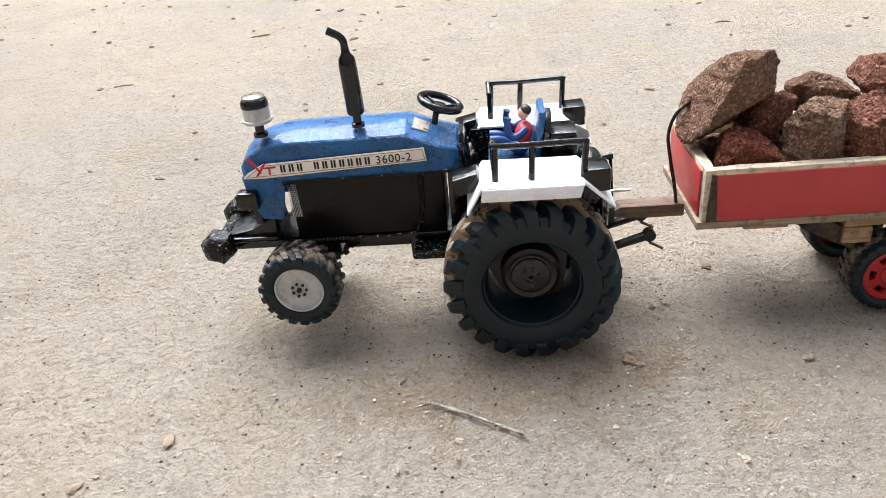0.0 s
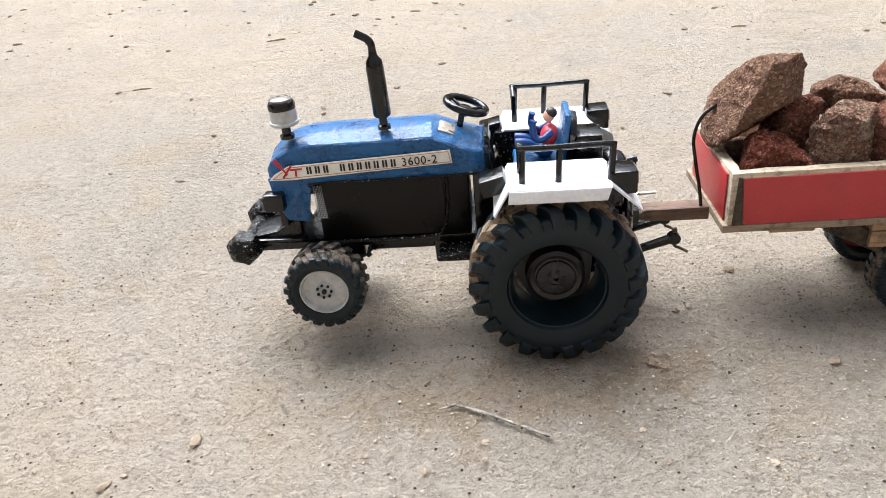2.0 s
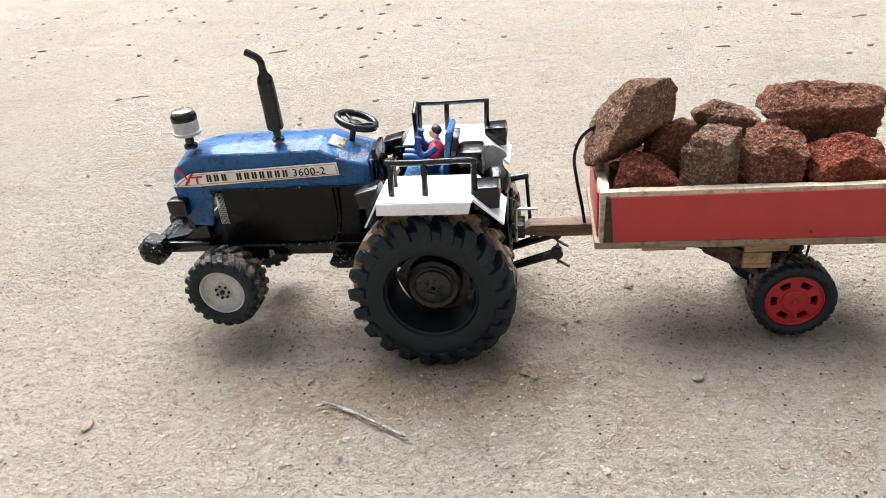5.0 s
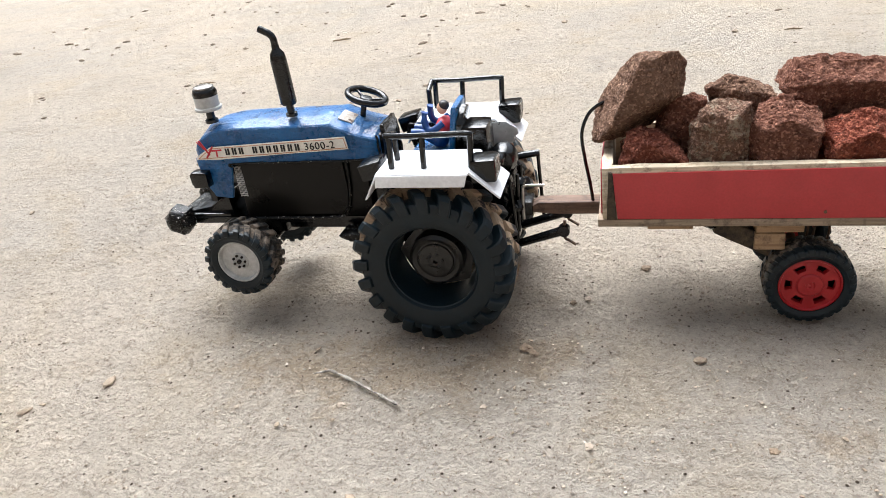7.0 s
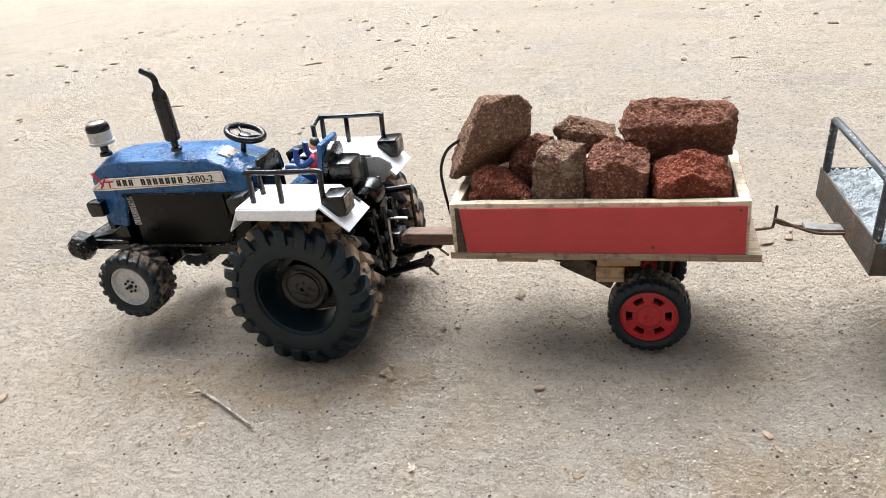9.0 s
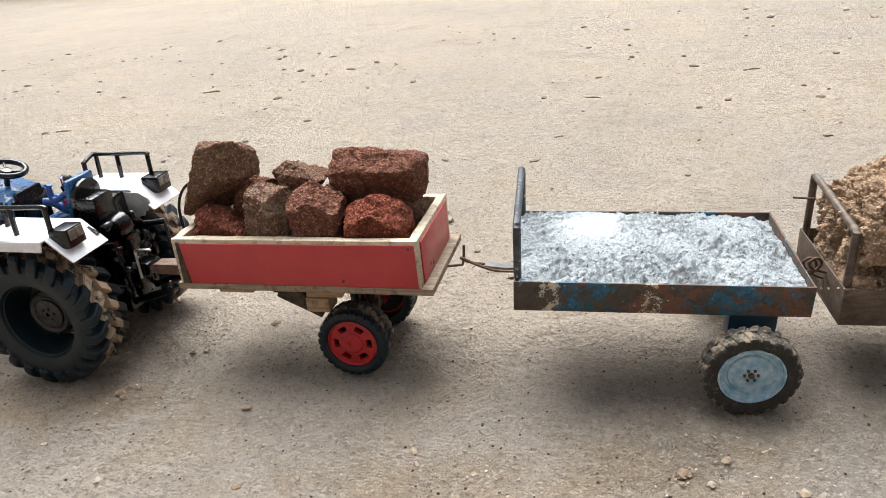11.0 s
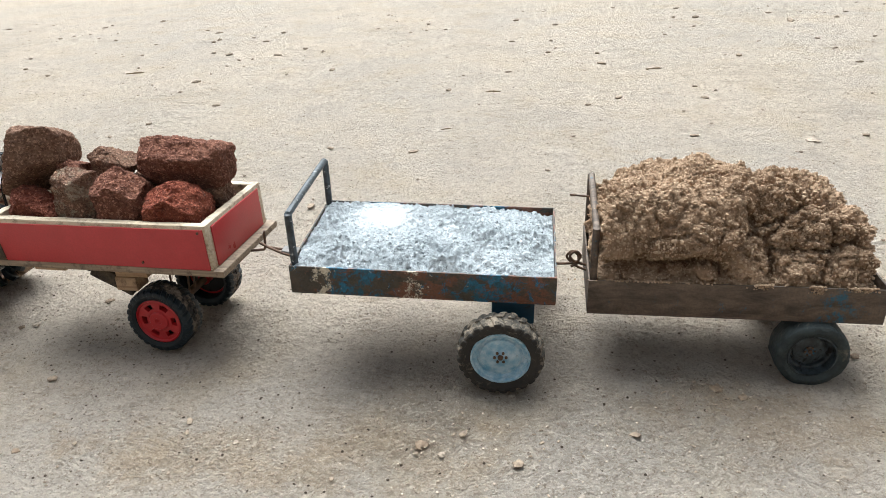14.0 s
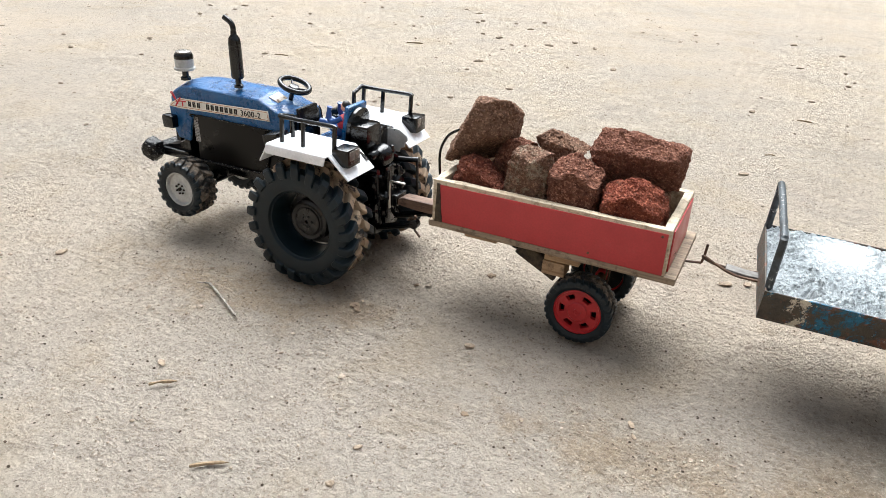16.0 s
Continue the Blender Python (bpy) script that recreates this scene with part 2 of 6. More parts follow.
def ground_mat():
    n = Nodes("packed_sandy_earth")
    xyz = n.node("ShaderNodeSeparateXYZ", Vector=n.co)

    def patch_at(x, y, rx, ry):
        a = n.math("DIVIDE", n.math("SUBTRACT", xyz.outputs["X"], x), rx)
        b = n.math("DIVIDE", n.math("SUBTRACT", xyz.outputs["Y"], y), ry)
        return n.math("POWER", 2.718, n.math("MULTIPLY", n.math("ADD", n.math("MULTIPLY", a, a), n.math("MULTIPLY", b, b)), -1.0))
    wide, patch, mid, grit, grain = n.noise(1.3, 5, 0.6), n.noise(6, 7, 0.68, distortion=0.4), n.noise(46, 7, 0.72), n.noise(230, 5, 0.7), n.noise(620, 4, 0.75)
    turned = n.node("ShaderNodeMapping", Vector=n.co)
    turned.inputs["Rotation"].default_value, turned.inputs["Scale"].default_value = (0, 0, radians(-24)), (9, 95, 1)
    comb = n.noise(1.0, 6, 0.7, turned.outputs["Vector"], 0.5)
    swept = n.math("MULTIPLY", n.ramp(n.noise(3.4, 3), 0.46, 0.60), comb)
    col = n.mix(n.ramp(wide, 0.38, 0.62), hexc(211, 196, 178), hexc(198, 187, 174))
    col = n.mix(n.ramp(patch, 0.50, 0.66, 0, 0.6), col, hexc(200, 182, 156))
    col = n.mix(n.ramp(patch, 0.44, 0.30, 0, 0.6), col, hexc(180, 169, 158))
    loose = n.math("ADD", n.math("MULTIPLY", n.math("ADD", patch_at(-0.22, -0.085, 0.13, 0.055), n.math("ADD", patch_at(-0.06, -0.06, 0.06, 0.035), n.math("ADD", patch_at(0.47, -0.10, 0.10, 0.05), n.math("ADD", patch_at(0.76, -0.02, 0.12, 0.06), patch_at(0.28, -0.14, 0.12, 0.04))))), 0.26), n.noise(24, 7, 0.75))
    col = n.mix(n.ramp(loose, 0.58, 0.76, 0, 0.6), col, hexc(192, 167, 136))
    # soft shade of the trailers, painted into the earth's colour
    train_shade = n.math("MULTIPLY", patch_at(0.52, -0.06, 0.34, 0.15), n.ramp(n.noise(9, 5), 0.3, 0.6))
    col = n.mix(n.math("MULTIPLY", train_shade, 0.6), col, hexc(160, 152, 143))
    col = n.mix(n.ramp(mid, 0.52, 0.70, 0, 0.40), col, hexc(152, 138, 121))
    col = n.mix(n.ramp(mid, 0.42, 0.28, 0, 0.5), col, hexc(218, 208, 191))
    col = n.mix(n.ramp(swept, 0.42, 0.60, 0, 0.30), col, hexc(150, 136, 118))
    # grit, crust and grain tones also paint tiny light and shade of the relief
    col = n.mix(n.ramp(grit, 0.54, 0.66, 0, 0.55), col, hexc(132, 115, 100))
    col = n.mix(n.ramp(grit, 0.45, 0.34, 0, 0.45), col, hexc(226, 213, 196))
    crust = n.noise(105, 6, 0.72, distortion=0.6)
    col = n.mix(n.ramp(crust, 0.54, 0.64, 0, 0.45), col, hexc(150, 133, 116))
    col = n.mix(n.ramp(crust, 0.44, 0.36, 0, 0.40), col, hexc(222, 209, 192))
    col = n.mix(n.ramp(grain, 0.58, 0.70, 0, 0.5), col, hexc(88, 76, 66))
    col = n.mix(n.ramp(grain, 0.44, 0.30, 0, 0.6), col, hexc(240, 232, 218))
    pick = n.node("ShaderNodeSeparateColor", Color=n.voronoi(150, "Color")).outputs["Red"]
    dot = n.math("MULTIPLY", n.ramp(n.voronoi(150), 0.24, 0.14), n.ramp(pick, 0.78, 0.80))
    col = n.mix(dot, col, n.mix(n.ramp(pick, 0.88, 0.89), hexc(214, 203, 188), hexc(88, 76, 65)))
    swell = n.noise(17, 4, 0.55, distortion=0.8)
    h = n.math("ADD", n.math("ADD", n.math("MULTIPLY", swell, 4.0), n.math("MULTIPLY", mid, 2.2)), n.math("ADD", n.math("MULTIPLY", grit, 2.0), n.math("ADD", n.math("MULTIPLY", crust, 2.8), n.math("MULTIPLY", grain, 1.1))))
    h = n.math("ADD", h, n.math("ADD", n.math("MULTIPLY", dot, 0.9), n.math("ADD", n.math("MULTIPLY", swept, 1.6), n.math("MULTIPLY", n.ramp(loose, 0.6, 0.8), n.math("MULTIPLY", grit, 1.3)))))
    return n.done(col, 1.0, 0, n.bump(h, 0.0062), spec=0.05)


GROUND = ground_mat()


def stone_mat(name, c1, c2, c3, pale=None, pale_at=(0.6, 0.7)):
    n = Nodes(name)
    c1, c2, c3 = (tuple(0.88 * v for v in c[:3]) + (1,) for c in (c1, c2, c3))
    big, mid, fine = n.noise(42, 7, 0.75), n.noise(150, 7, 0.75), n.noise(520, 5, 0.75)
    pores, cell = n.voronoi(420), n.node("ShaderNodeSeparateColor", Color=n.voronoi(620, "Color")).outputs["Red"]
    col = n.mix(n.ramp(big, 0.35, 0.65), c1, c2)
    col = n.mix(n.ramp(mid, 0.50, 0.66, 0, 0.8), col, c3)
    light = tuple(min(1.0, 2.0 * v + w) for v, w in zip(c2[:3], (0.06, 0.05, 0.03))) + (1,)
    col = n.mix(n.ramp(cell, 0.74, 0.90, 0, 0.50), col, light)
    col = n.mix(n.ramp(fine, 0.42, 0.28, 0, 0.55), col, light)
    if pale is not None:
        col = n.mix(n.ramp(n.noise(70, 8, 0.8), *pale_at), col, pale)
    col = n.mix(n.ramp(cell, 0.14, 0.06, 0, 0.35), col, tuple(0.3 * v for v in c1[:3]) + (1,))
    h = n.math("ADD", n.math("MULTIPLY", mid, 2.0), n.math("ADD", n.math("MULTIPLY", pores, -0.9), n.math("MULTIPLY", fine, 1.3)))
    return n.done(col, 0.92, 0, n.bump(h, 0.0046), spec=0.2)


STONE_BROWN = stone_mat("brown_laterite", hexc(132, 96, 78), hexc(160, 124, 102), hexc(86, 60, 50), hexc(178, 154, 130), (0.58, 0.70))
STONE_RED = stone_mat("red_laterite", hexc(128, 68, 53), hexc(154, 92, 73), hexc(78, 43, 35))
STONE_MAUVE = stone_mat("dull_red_laterite", hexc(134, 84, 67), hexc(162, 112, 92), hexc(82, 49, 40))
STONE_PALE = stone_mat("lichen_spotted_laterite", hexc(136, 100, 82), hexc(164, 128, 108), hexc(90, 64, 53), hexc(190, 170, 146), (0.50, 0.60))
STONE_BRIGHT = stone_mat("orange_red_laterite", hexc(142, 68, 50), hexc(166, 94, 72), hexc(86, 46, 37), hexc(134, 114, 98), (0.58, 0.66))
STONE_GREY = stone_mat("charred_laterite", hexc(142, 106, 86), hexc(168, 132, 110), hexc(96, 66, 54), hexc(78, 72, 70), (0.60, 0.70))


def ash_mat():
    n = Nodes("white_ash_powder")
    xyz = n.node("ShaderNodeSeparateXYZ", Vector=n.co)

    def spot(x, y, rx, ry):
        a = n.math("DIVIDE", n.math("SUBTRACT", xyz.outputs["X"], x), rx)
        b = n.math("DIVIDE", n.math("SUBTRACT", xyz.outputs["Y"], y), ry)
        return n.math("POWER", 2.718, n.math("MULTIPLY", n.math("ADD", n.math("MULTIPLY", a, a), n.math("MULTIPLY", b, b)), -1.0))
    powder = n.math("MULTIPLY", spot(0.072, 0.100, 0.038, 0.022), 0.8)
    big, mid, small, fine = n.noise(30, 6, 0.7), n.noise(240, 7, 0.75, distortion=0.6), n.noise(520, 5, 0.7), n.noise(900, 3)
    crumb = n.math("SUBTRACT", n.math("ADD", mid, n.math("MULTIPLY", big, 0.5)), n.math("MULTIPLY", powder, 0.30))
    col = n.mix(n.ramp(crumb, 0.66, 0.90), hexc(218, 224, 227), hexc(186, 194, 198))
    # darkest crumb tone and the streaks below paint crevice shade into the ash
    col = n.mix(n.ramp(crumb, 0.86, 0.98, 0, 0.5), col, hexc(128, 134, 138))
    gap_shade = n.math("SUBTRACT", n.noise(1.0, 4, 0.6, n.mapped(250, 420, 300), 0.6), n.math("MULTIPLY", powder, 0.12))
    col = n.mix(n.ramp(gap_shade, 0.56, 0.63, 0, 0.7), col, hexc(98, 106, 112))
    # grey patches, with one darker spot at the hollow
    grey_spots = n.math("ADD", n.noise(70, 6, 0.7), n.math("MULTIPLY", spot(0.136, 0.036, 0.010, 0.012), 0.30))
    col = n.mix(n.ramp(grey_spots, 0.70, 0.82, 0, 0.7), col, hexc(92, 90, 88))
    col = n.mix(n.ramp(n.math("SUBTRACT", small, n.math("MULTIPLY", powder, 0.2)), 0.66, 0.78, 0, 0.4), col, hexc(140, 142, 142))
    h = n.math("ADD", n.math("MULTIPLY", mid, 2.0), n.math("ADD", n.math("MULTIPLY", small, 1.3), n.math("MULTIPLY", fine, 0.4)))
    return n.done(col, 0.95, 0, n.bump(n.math("MULTIPLY", h, n.ramp(powder, 0.2, 0.8, 1.0, 0.4)), 0.0034), spec=0.15)


def sand_mat(name, light, dark, crumb=False):
    n = Nodes(name)
    big, mid, fine = n.noise(20, 5, 0.6), n.noise(190, 6, 0.75), n.noise(700, 4, 0.7)
    col = n.mix(n.ramp(n.island(), 0.1, 0.9) if crumb else n.ramp(big, 0.40, 0.62), light, dark)
    col = n.mix(n.ramp(mid, 0.58, 0.72, 0, 0.6), col, hexc(110, 86, 66))
    col = n.mix(n.ramp(fine, 0.42, 0.28, 0, 0.4), col, hexc(220, 194, 164))
    return n.done(col, 0.95, 0, n.bump(n.math("ADD", n.math("MULTIPLY", mid, 2.0), fine), 0.0018), spec=0.12)


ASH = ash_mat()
SAND = sand_mat("damp_brown_sand", hexc(186, 158, 131), hexc(148, 121, 97))
SAND_CRUMB = sand_mat("sand_crumbs", hexc(208, 182, 154), hexc(160, 134, 109), True)


def pebble_mat():
    n = Nodes("mixed_pebbles")
    r = n.island()
    col = n.mix(n.ramp(r, 0.0, 0.6), hexc(136, 122, 106), hexc(180, 165, 147))
    col = n.mix(n.ramp(r, 0.90, 0.91), col, hexc(196, 184, 168))
    col = n.mix(n.ramp(r, 0.93, 0.94), col, hexc(96, 82, 70))
    return n.done(col, 0.9, 0, n.bump(n.noise(700, 3), 0.0004), spec=0.2)


PEBBLE = pebble_mat()


# ---------------------------------------------------------------- mesh helpers
def link_mesh(name, bm, material, smooth=True, angle=35):
    me = bpy.data.meshes.new(name)
    bm.normal_update()
    if smooth:
        for f in bm.faces:
            f.smooth = True
        lim = radians(angle)
        for e in bm.edges:
            if len(e.link_faces) == 2 and e.calc_face_angle(0) > lim:
                e.smooth = False
    bm.to_mesh(me)
    bm.free()
    for m in material if isinstance(material, (list, tuple)) else [material]:
        me.materials.append(m)
    return new(name, me)


def part(name, bm, material, parent, label="", angle=35):
    ob = link_mesh(name, bm, material, True, angle)
    ob.parent = parent
    if label:
        ob["label"] = label
    return ob


def thing(name, label, category, m=None, group="", kind=""):
    ob = new(name)
    ob.empty_display_size = 0.02
    ob.matrix_basis = m or Matrix()
    return tagged(ob, label, category, group, kind)


def lone(name, bm, material, label, category, m=None, group="", kind="", angle=35):
    ob = link_mesh(name, bm, material, True, angle)
    ob.matrix_basis = m or Matrix()
    return tagged(ob, label, category, group, kind)


def box(bm, x0, x1, y0, y1, z0, z1, bevel=0.001, seg=2, m=None):
    """A rounded block between the given bounds."""
    t = bmesh.new()
    bmesh.ops.create_cube(t, size=1)
    bmesh.ops.scale(t, vec=(x1 - x0, y1 - y0, z1 - z0), verts=t.verts)
    bmesh.ops.translate(t, vec=((x0 + x1) / 2, (y0 + y1) / 2, (z0 + z1) / 2), verts=t.verts)
    if bevel > 0:
        bmesh.ops.bevel(t, geom=t.edges[:], offset=bevel, segments=seg, affect="EDGES", profile=0.6)
    return merge(bm, t, m)


def merge(bm, other, m=None):
    """Adds the mesh of other, moved by m, to bm."""
    if m is not None:
        bmesh.ops.transform(other, matrix=m, verts=other.verts)
    keep = {}
    for v in other.verts:
        keep[v] = bm.verts.new(v.co)
    for f in other.faces:
        nf = bm.faces.new([keep[v] for v in f.verts])
        nf.material_index = f.material_index
    other.free()
    return bm


def tube(bm, pts, r, seg=10, cap=True, m=None):
    """A round bar along pts; r is one radius or one for each point."""
    pts = [Vector(p) for p in pts]
    rs = r if isinstance(r, (list, tuple)) else [r] * len(pts)
    t = bmesh.new()
    rings, ref = [], None
    for i, p in enumerate(pts):
        a = pts[max(i - 1, 0)]
        b = pts[min(i + 1, len(pts) - 1)]
        d = (b - a).normalized()
        if ref is None:
            ref = Vector((0, 0, 1)) if abs(d.z) < 0.9 else Vector((1, 0, 0))
        u = d.cross(ref).normalized()
        v = d.cross(u).normalized()
        ref = -v if v.dot(ref) < 0 else v
        u = d.cross(ref).normalized()
        rings.append([t.verts.new(p + rs[i] * (math.cos(k * math.tau / seg) * u + math.sin(k * math.tau / seg) * ref)) for k in range(seg)])
    for a, b in zip(rings, rings[1:]):
        for k in range(seg):
            t.faces.new((a[k], a[(k + 1) % seg], b[(k + 1) % seg], b[k]))
    if cap:
        t.faces.new(rings[0][::-1])
        t.faces.new(rings[-1])
    bmesh.ops.recalc_face_normals(t, faces=t.faces)
    return merge(bm, t, m)


def smooth_path(pts, n=6):
    """A rounded line through pts."""
    pts = [Vector(p) for p in pts]
    out = []
    for i in range(len(pts) - 1):
        p0, p1, p2, p3 = pts[max(i - 1, 0)], pts[i], pts[i + 1], pts[min(i + 2, len(pts) - 1)]
        for k in range(n):
            s = k / n
            out.append(0.5 * (2 * p1 + (p2 - p0) * s + (2 * p0 - 5 * p1 + 4 * p2 - p3) * s * s + (3 * p1 - p0 - 3 * p2 + p3) * s ** 3))
    return out + [pts[-1]]


def lathe(bm, profile, seg=40, axis="y", m=None):
    """Turns (radius, along) pairs round an axis; a radius of 0 closes the end."""
    t = bmesh.new()
    rings = []
    for r, a in profile:
        if r < 1e-7:
            v = t.verts.new((0, a, 0) if axis == "y" else (0, 0, a))
            rings.append([v])
            continue
        ring = []
        for k in range(seg):
            c, s = math.cos(k * math.tau / seg), math.sin(k * math.tau / seg)
            ring.append(t.verts.new((r * c, a, r * s) if axis == "y" else (r * c, r * s, a)))
        rings.append(ring)
    for a, b in zip(rings, rings[1:]):
        if len(a) == 1 and len(b) == 1:
            continue
        for k in range(seg):
            k2 = (k + 1) % seg
            if len(a) == 1:
                t.faces.new((a[0], b[k2], b[k]))
            elif len(b) == 1:
                t.faces.new((a[k], a[k2], b[0]))
            else:
                t.faces.new((a[k], a[k2], b[k2], b[k]))
    bmesh.ops.recalc_face_normals(t, faces=t.faces)
    return merge(bm, t, m)


def prism(bm, outline, y0, y1, bevel=0.0, m=None):
    """An outline in x and z, drawn out from y0 to y1."""
    t = bmesh.new()
    a = [t.verts.new((x, y0, z)) for x, z in outline]
    b = [t.verts.new((x, y1, z)) for x, z in outline]
    t.faces.new(a)
    t.faces.new(b[::-1])
    for k in range(len(a)):
        k2 = (k + 1) % len(a)
        t.faces.new((a[k2], a[k], b[k], b[k2]))
    bmesh.ops.recalc_face_normals(t, faces=t.faces)
    if bevel > 0:
        bmesh.ops.bevel(t, geom=t.edges[:], offset=bevel, segments=2, affect="EDGES", profile=0.6)
    return merge(bm, t, m)


def roughen(bm, amount, scale, seed=0):
    """Pushes points in and out by a noise, for hand-made unevenness."""
    off = Vector((seed * 3.7, seed * 1.3, seed * 2.1))
    bm.normal_update()
    for v in bm.verts:
        v.co += v.normal * amount * noise.noise(v.co * scale + off)


# ---------------------------------------------------------------- ground
def fall(x):
    """How far the yard dips under the last trailer."""
    k = min(max((x - 0.53) / 0.24, 0), 1)
    return 0.0058 * k * k * (3 - 2 * k)


def ground():
    def axis(lo, hi, step, far):
        a = list(np.arange(lo, hi + step / 2, step))
        d = step
        while a[-1] < far:
            d *= 1.35
            a.append(a[-1] + d)
        d = step
        while a[0] > -far:
            d *= 1.35
            a.insert(0, a[0] - d)
        return a
    xs, ys = axis(-0.62, 1.10, 0.0021, 60), axis(-0.34, 0.36, 0.0021, 60)
    verts = []
    for y in ys:
        for x in xs:
            p = Vector((x, y, 0))
            z = 0.0022 * noise.noise(p * 9) - 0.0014
            if -0.9 < x < 1.4 and -0.6 < y < 0.8:
                rough = 0.6 + 0.8 * max(0.0, noise.noise(p * 7 + Vector((1, 5, 0))) + 0.3)
                z += 0.0020 * noise.noise(p * 38 + Vector((3, 1, 0))) + rough * (0.0019 * noise.noise(p * 95 + Vector((0, 7, 2))) + 0.0026 * noise.noise(p * 185))
            verts.append((x, y, z - fall(x)))
    w = len(xs)
    faces = [(j * w + i, j * w + i + 1, (j + 1) * w + i + 1, (j + 1) * w + i) for j in range(len(ys) - 1) for i in range(w - 1)]
    me = bpy.data.meshes.new("ground")
    me.from_pydata(verts, [], faces)
    me.polygons.foreach_set("use_smooth", [True] * len(faces))
    me.materials.append(GROUND)
    return tagged(new("ground", me), "packed sandy beige earth with fine grit", "ground", kind="structure")


ground()


# ---------------------------------------------------------------- unseen walls against low sky light
def sky_blocking_walls():
    """Plain walls outside the view on all sides, added to block low sky light."""
    mud = plain("blocker_wall_brown", hexc(112, 98, 84), hexc(134, 118, 102), 0.9, scale=2.0, fine=40, bump=0.004)
    for name, b in (("sky_blocker_south", (-8.0, 8.5, -4.75, -4.5, 2.4)), ("sky_blocker_north", (-8.0, 8.5, 8.0, 8.25, 3.2)), ("sky_blocker_west", (-8.25, -8.0, -4.75, 8.25, 3.2)), ("sky_blocker_east", (8.5, 8.75, -4.75, 8.25, 3.2))):
        bm = bmesh.new()
        box(bm, b[0], b[1], b[2], b[3], -0.05, b[4], 0.01)
        lone(name, bm, mud, "unseen brown wall added to block low sky light", "wall", kind="structure")


sky_blocking_walls()


# ---------------------------------------------------------------- wheels
def tyre_mesh(R, width, bead, lugs, lug_h, slant, fill=0.58, side_h=0.0022, side_r=0.80, tread=0.60, soft=0.035):
    """A moulded tyre on the y axis: one closed skin with bar lugs that wrap from the tread onto the sidewalls."""
    h, rc = width / 2, R - lug_h
    half = [(bead * 0.985, 0.45, 0, 0, 0), (bead, 0.72, 0, 0, 0), (bead + 0.03 * R, 0.88, 0, 0, 0), (bead + 0.45 * (rc - bead), 1.0, 0, 0, 0), (side_r * R * 0.985, 0.99, 0, 0, 0),
            (side_r * R, 0.985, 0, 1, 0.75), (0.5 * (side_r * R + rc), 0.965, 0.15, 1, 1), (rc * 0.975, 0.90, 0.75, 0.75, 1), (rc * 0.995, 0.78, 1, 0.25, 1), (rc, 0.45, 1, 0, 1), (rc * 1.004, 0.07, 1, 0, 1), (rc * 1.004, 0.02, 0, 0, 0)]
    stations = [(-1, *q) for q in half] + [(1, *q) for q in half[::-1]]
    w, d = fill / 2, soft
    cols = set()
    for c in (0.0, 0.5):
        for f in (0.0, w - 2.4 * d, w - d, w + d):
            cols |= {round((c + f) % 1, 4), round((c - f) % 1, 4)}
    cols = sorted(cols)

    def mask(f):
        a = abs((f + 0.5) % 1 - 0.5)
        if a > w + d * 0.5:
            return 0.0
        return 1.0 if a < w - 1.5 * d else 0.84
    bm = bmesh.new()
    rings = []
    for side, r, yy, up, out, k in stations:
        lean = slant * (0.9 - 1.5 * yy)
        ring = []
        for n in range(lugs):
            for f in cols:
                m = mask(f + (0.5 if side > 0 else 0.0)) * k
                a = (n + f) * math.tau / lugs + lean
                rr, y = r + lug_h * up * m, side * (h * yy + side_h * out * m)
                ring.append(bm.verts.new((rr * math.cos(a), y, rr * math.sin(a))))
        rings.append(ring)
    total = len(rings[0])
    for i in range(len(rings)):
        a, b = rings[i], rings[(i + 1) % len(rings)]
        for j in range(total):
            j2 = (j + 1) % total
            f = bm.faces.new((a[j], a[j2], b[j2], b[j]))
            c = f.calc_center_median()
            if abs(c.y) < h * tread and math.hypot(c.x, c.z) > bead * 1.25:
                f.material_index = 1
    bmesh.ops.recalc_face_normals(bm, faces=bm.faces)
    return bm


def spoked_disc(bm, r_in, r_out, holes, frac, y0, y1, h0=0.25, h1=0.85):
    """A disc with holes of ring-sector shape between r_in and r_out."""
    seg = holes * 8
    ra, rb = r_in + h0 * (r_out - r_in), r_in + h1 * (r_out - r_in)

    def ring(r, y):
        return [bm.verts.new((r * math.cos(k * math.tau / seg), y, r * math.sin(k * math.tau / seg))) for k in range(seg)]
    radii = (r_in, ra, rb, r_out)
    front = [ring(r, y0) for r in radii]
    back = [ring(r, y1) for r in radii]
    made = []
    for k in range(seg):
        k2 = (k + 1) % seg
        solid = (k % 8) >= 8 * frac
        for i in range(3):
            if i == 1 and not solid:
                continue
            made.append(bm.faces.new((front[i][k], front[i + 1][k], front[i + 1][k2], front[i][k2])))
            made.append(bm.faces.new((back[i][k2], back[i + 1][k2], back[i + 1][k], back[i][k])))
        if not solid:
            made.append(bm.faces.new((front[1][k], front[1][k2], back[1][k2], back[1][k])))
            made.append(bm.faces.new((front[2][k2], front[2][k], back[2][k], back[2][k2])))
            if ((k - 1) % 8) >= 8 * frac:
                made.append(bm.faces.new((front[1][k], back[1][k], back[2][k], front[2][k])))
            if (k2 % 8) >= 8 * frac:
                made.append(bm.faces.new((front[1][k2], front[2][k2], back[2][k2], back[1][k2])))
    bmesh.ops.recalc_face_normals(bm, faces=made)


def bolts(bm, n, r, size, y, h):
    for k in range(n):
        a = k * math.tau / n + 0.2
        lathe(bm, [(size, y), (size, y - h), (size * 0.6, y - h * 1.25), (0, y - h * 1.25)], 8, m=Matrix.Translation((r * math.cos(a), 0, r * math.sin(a))))


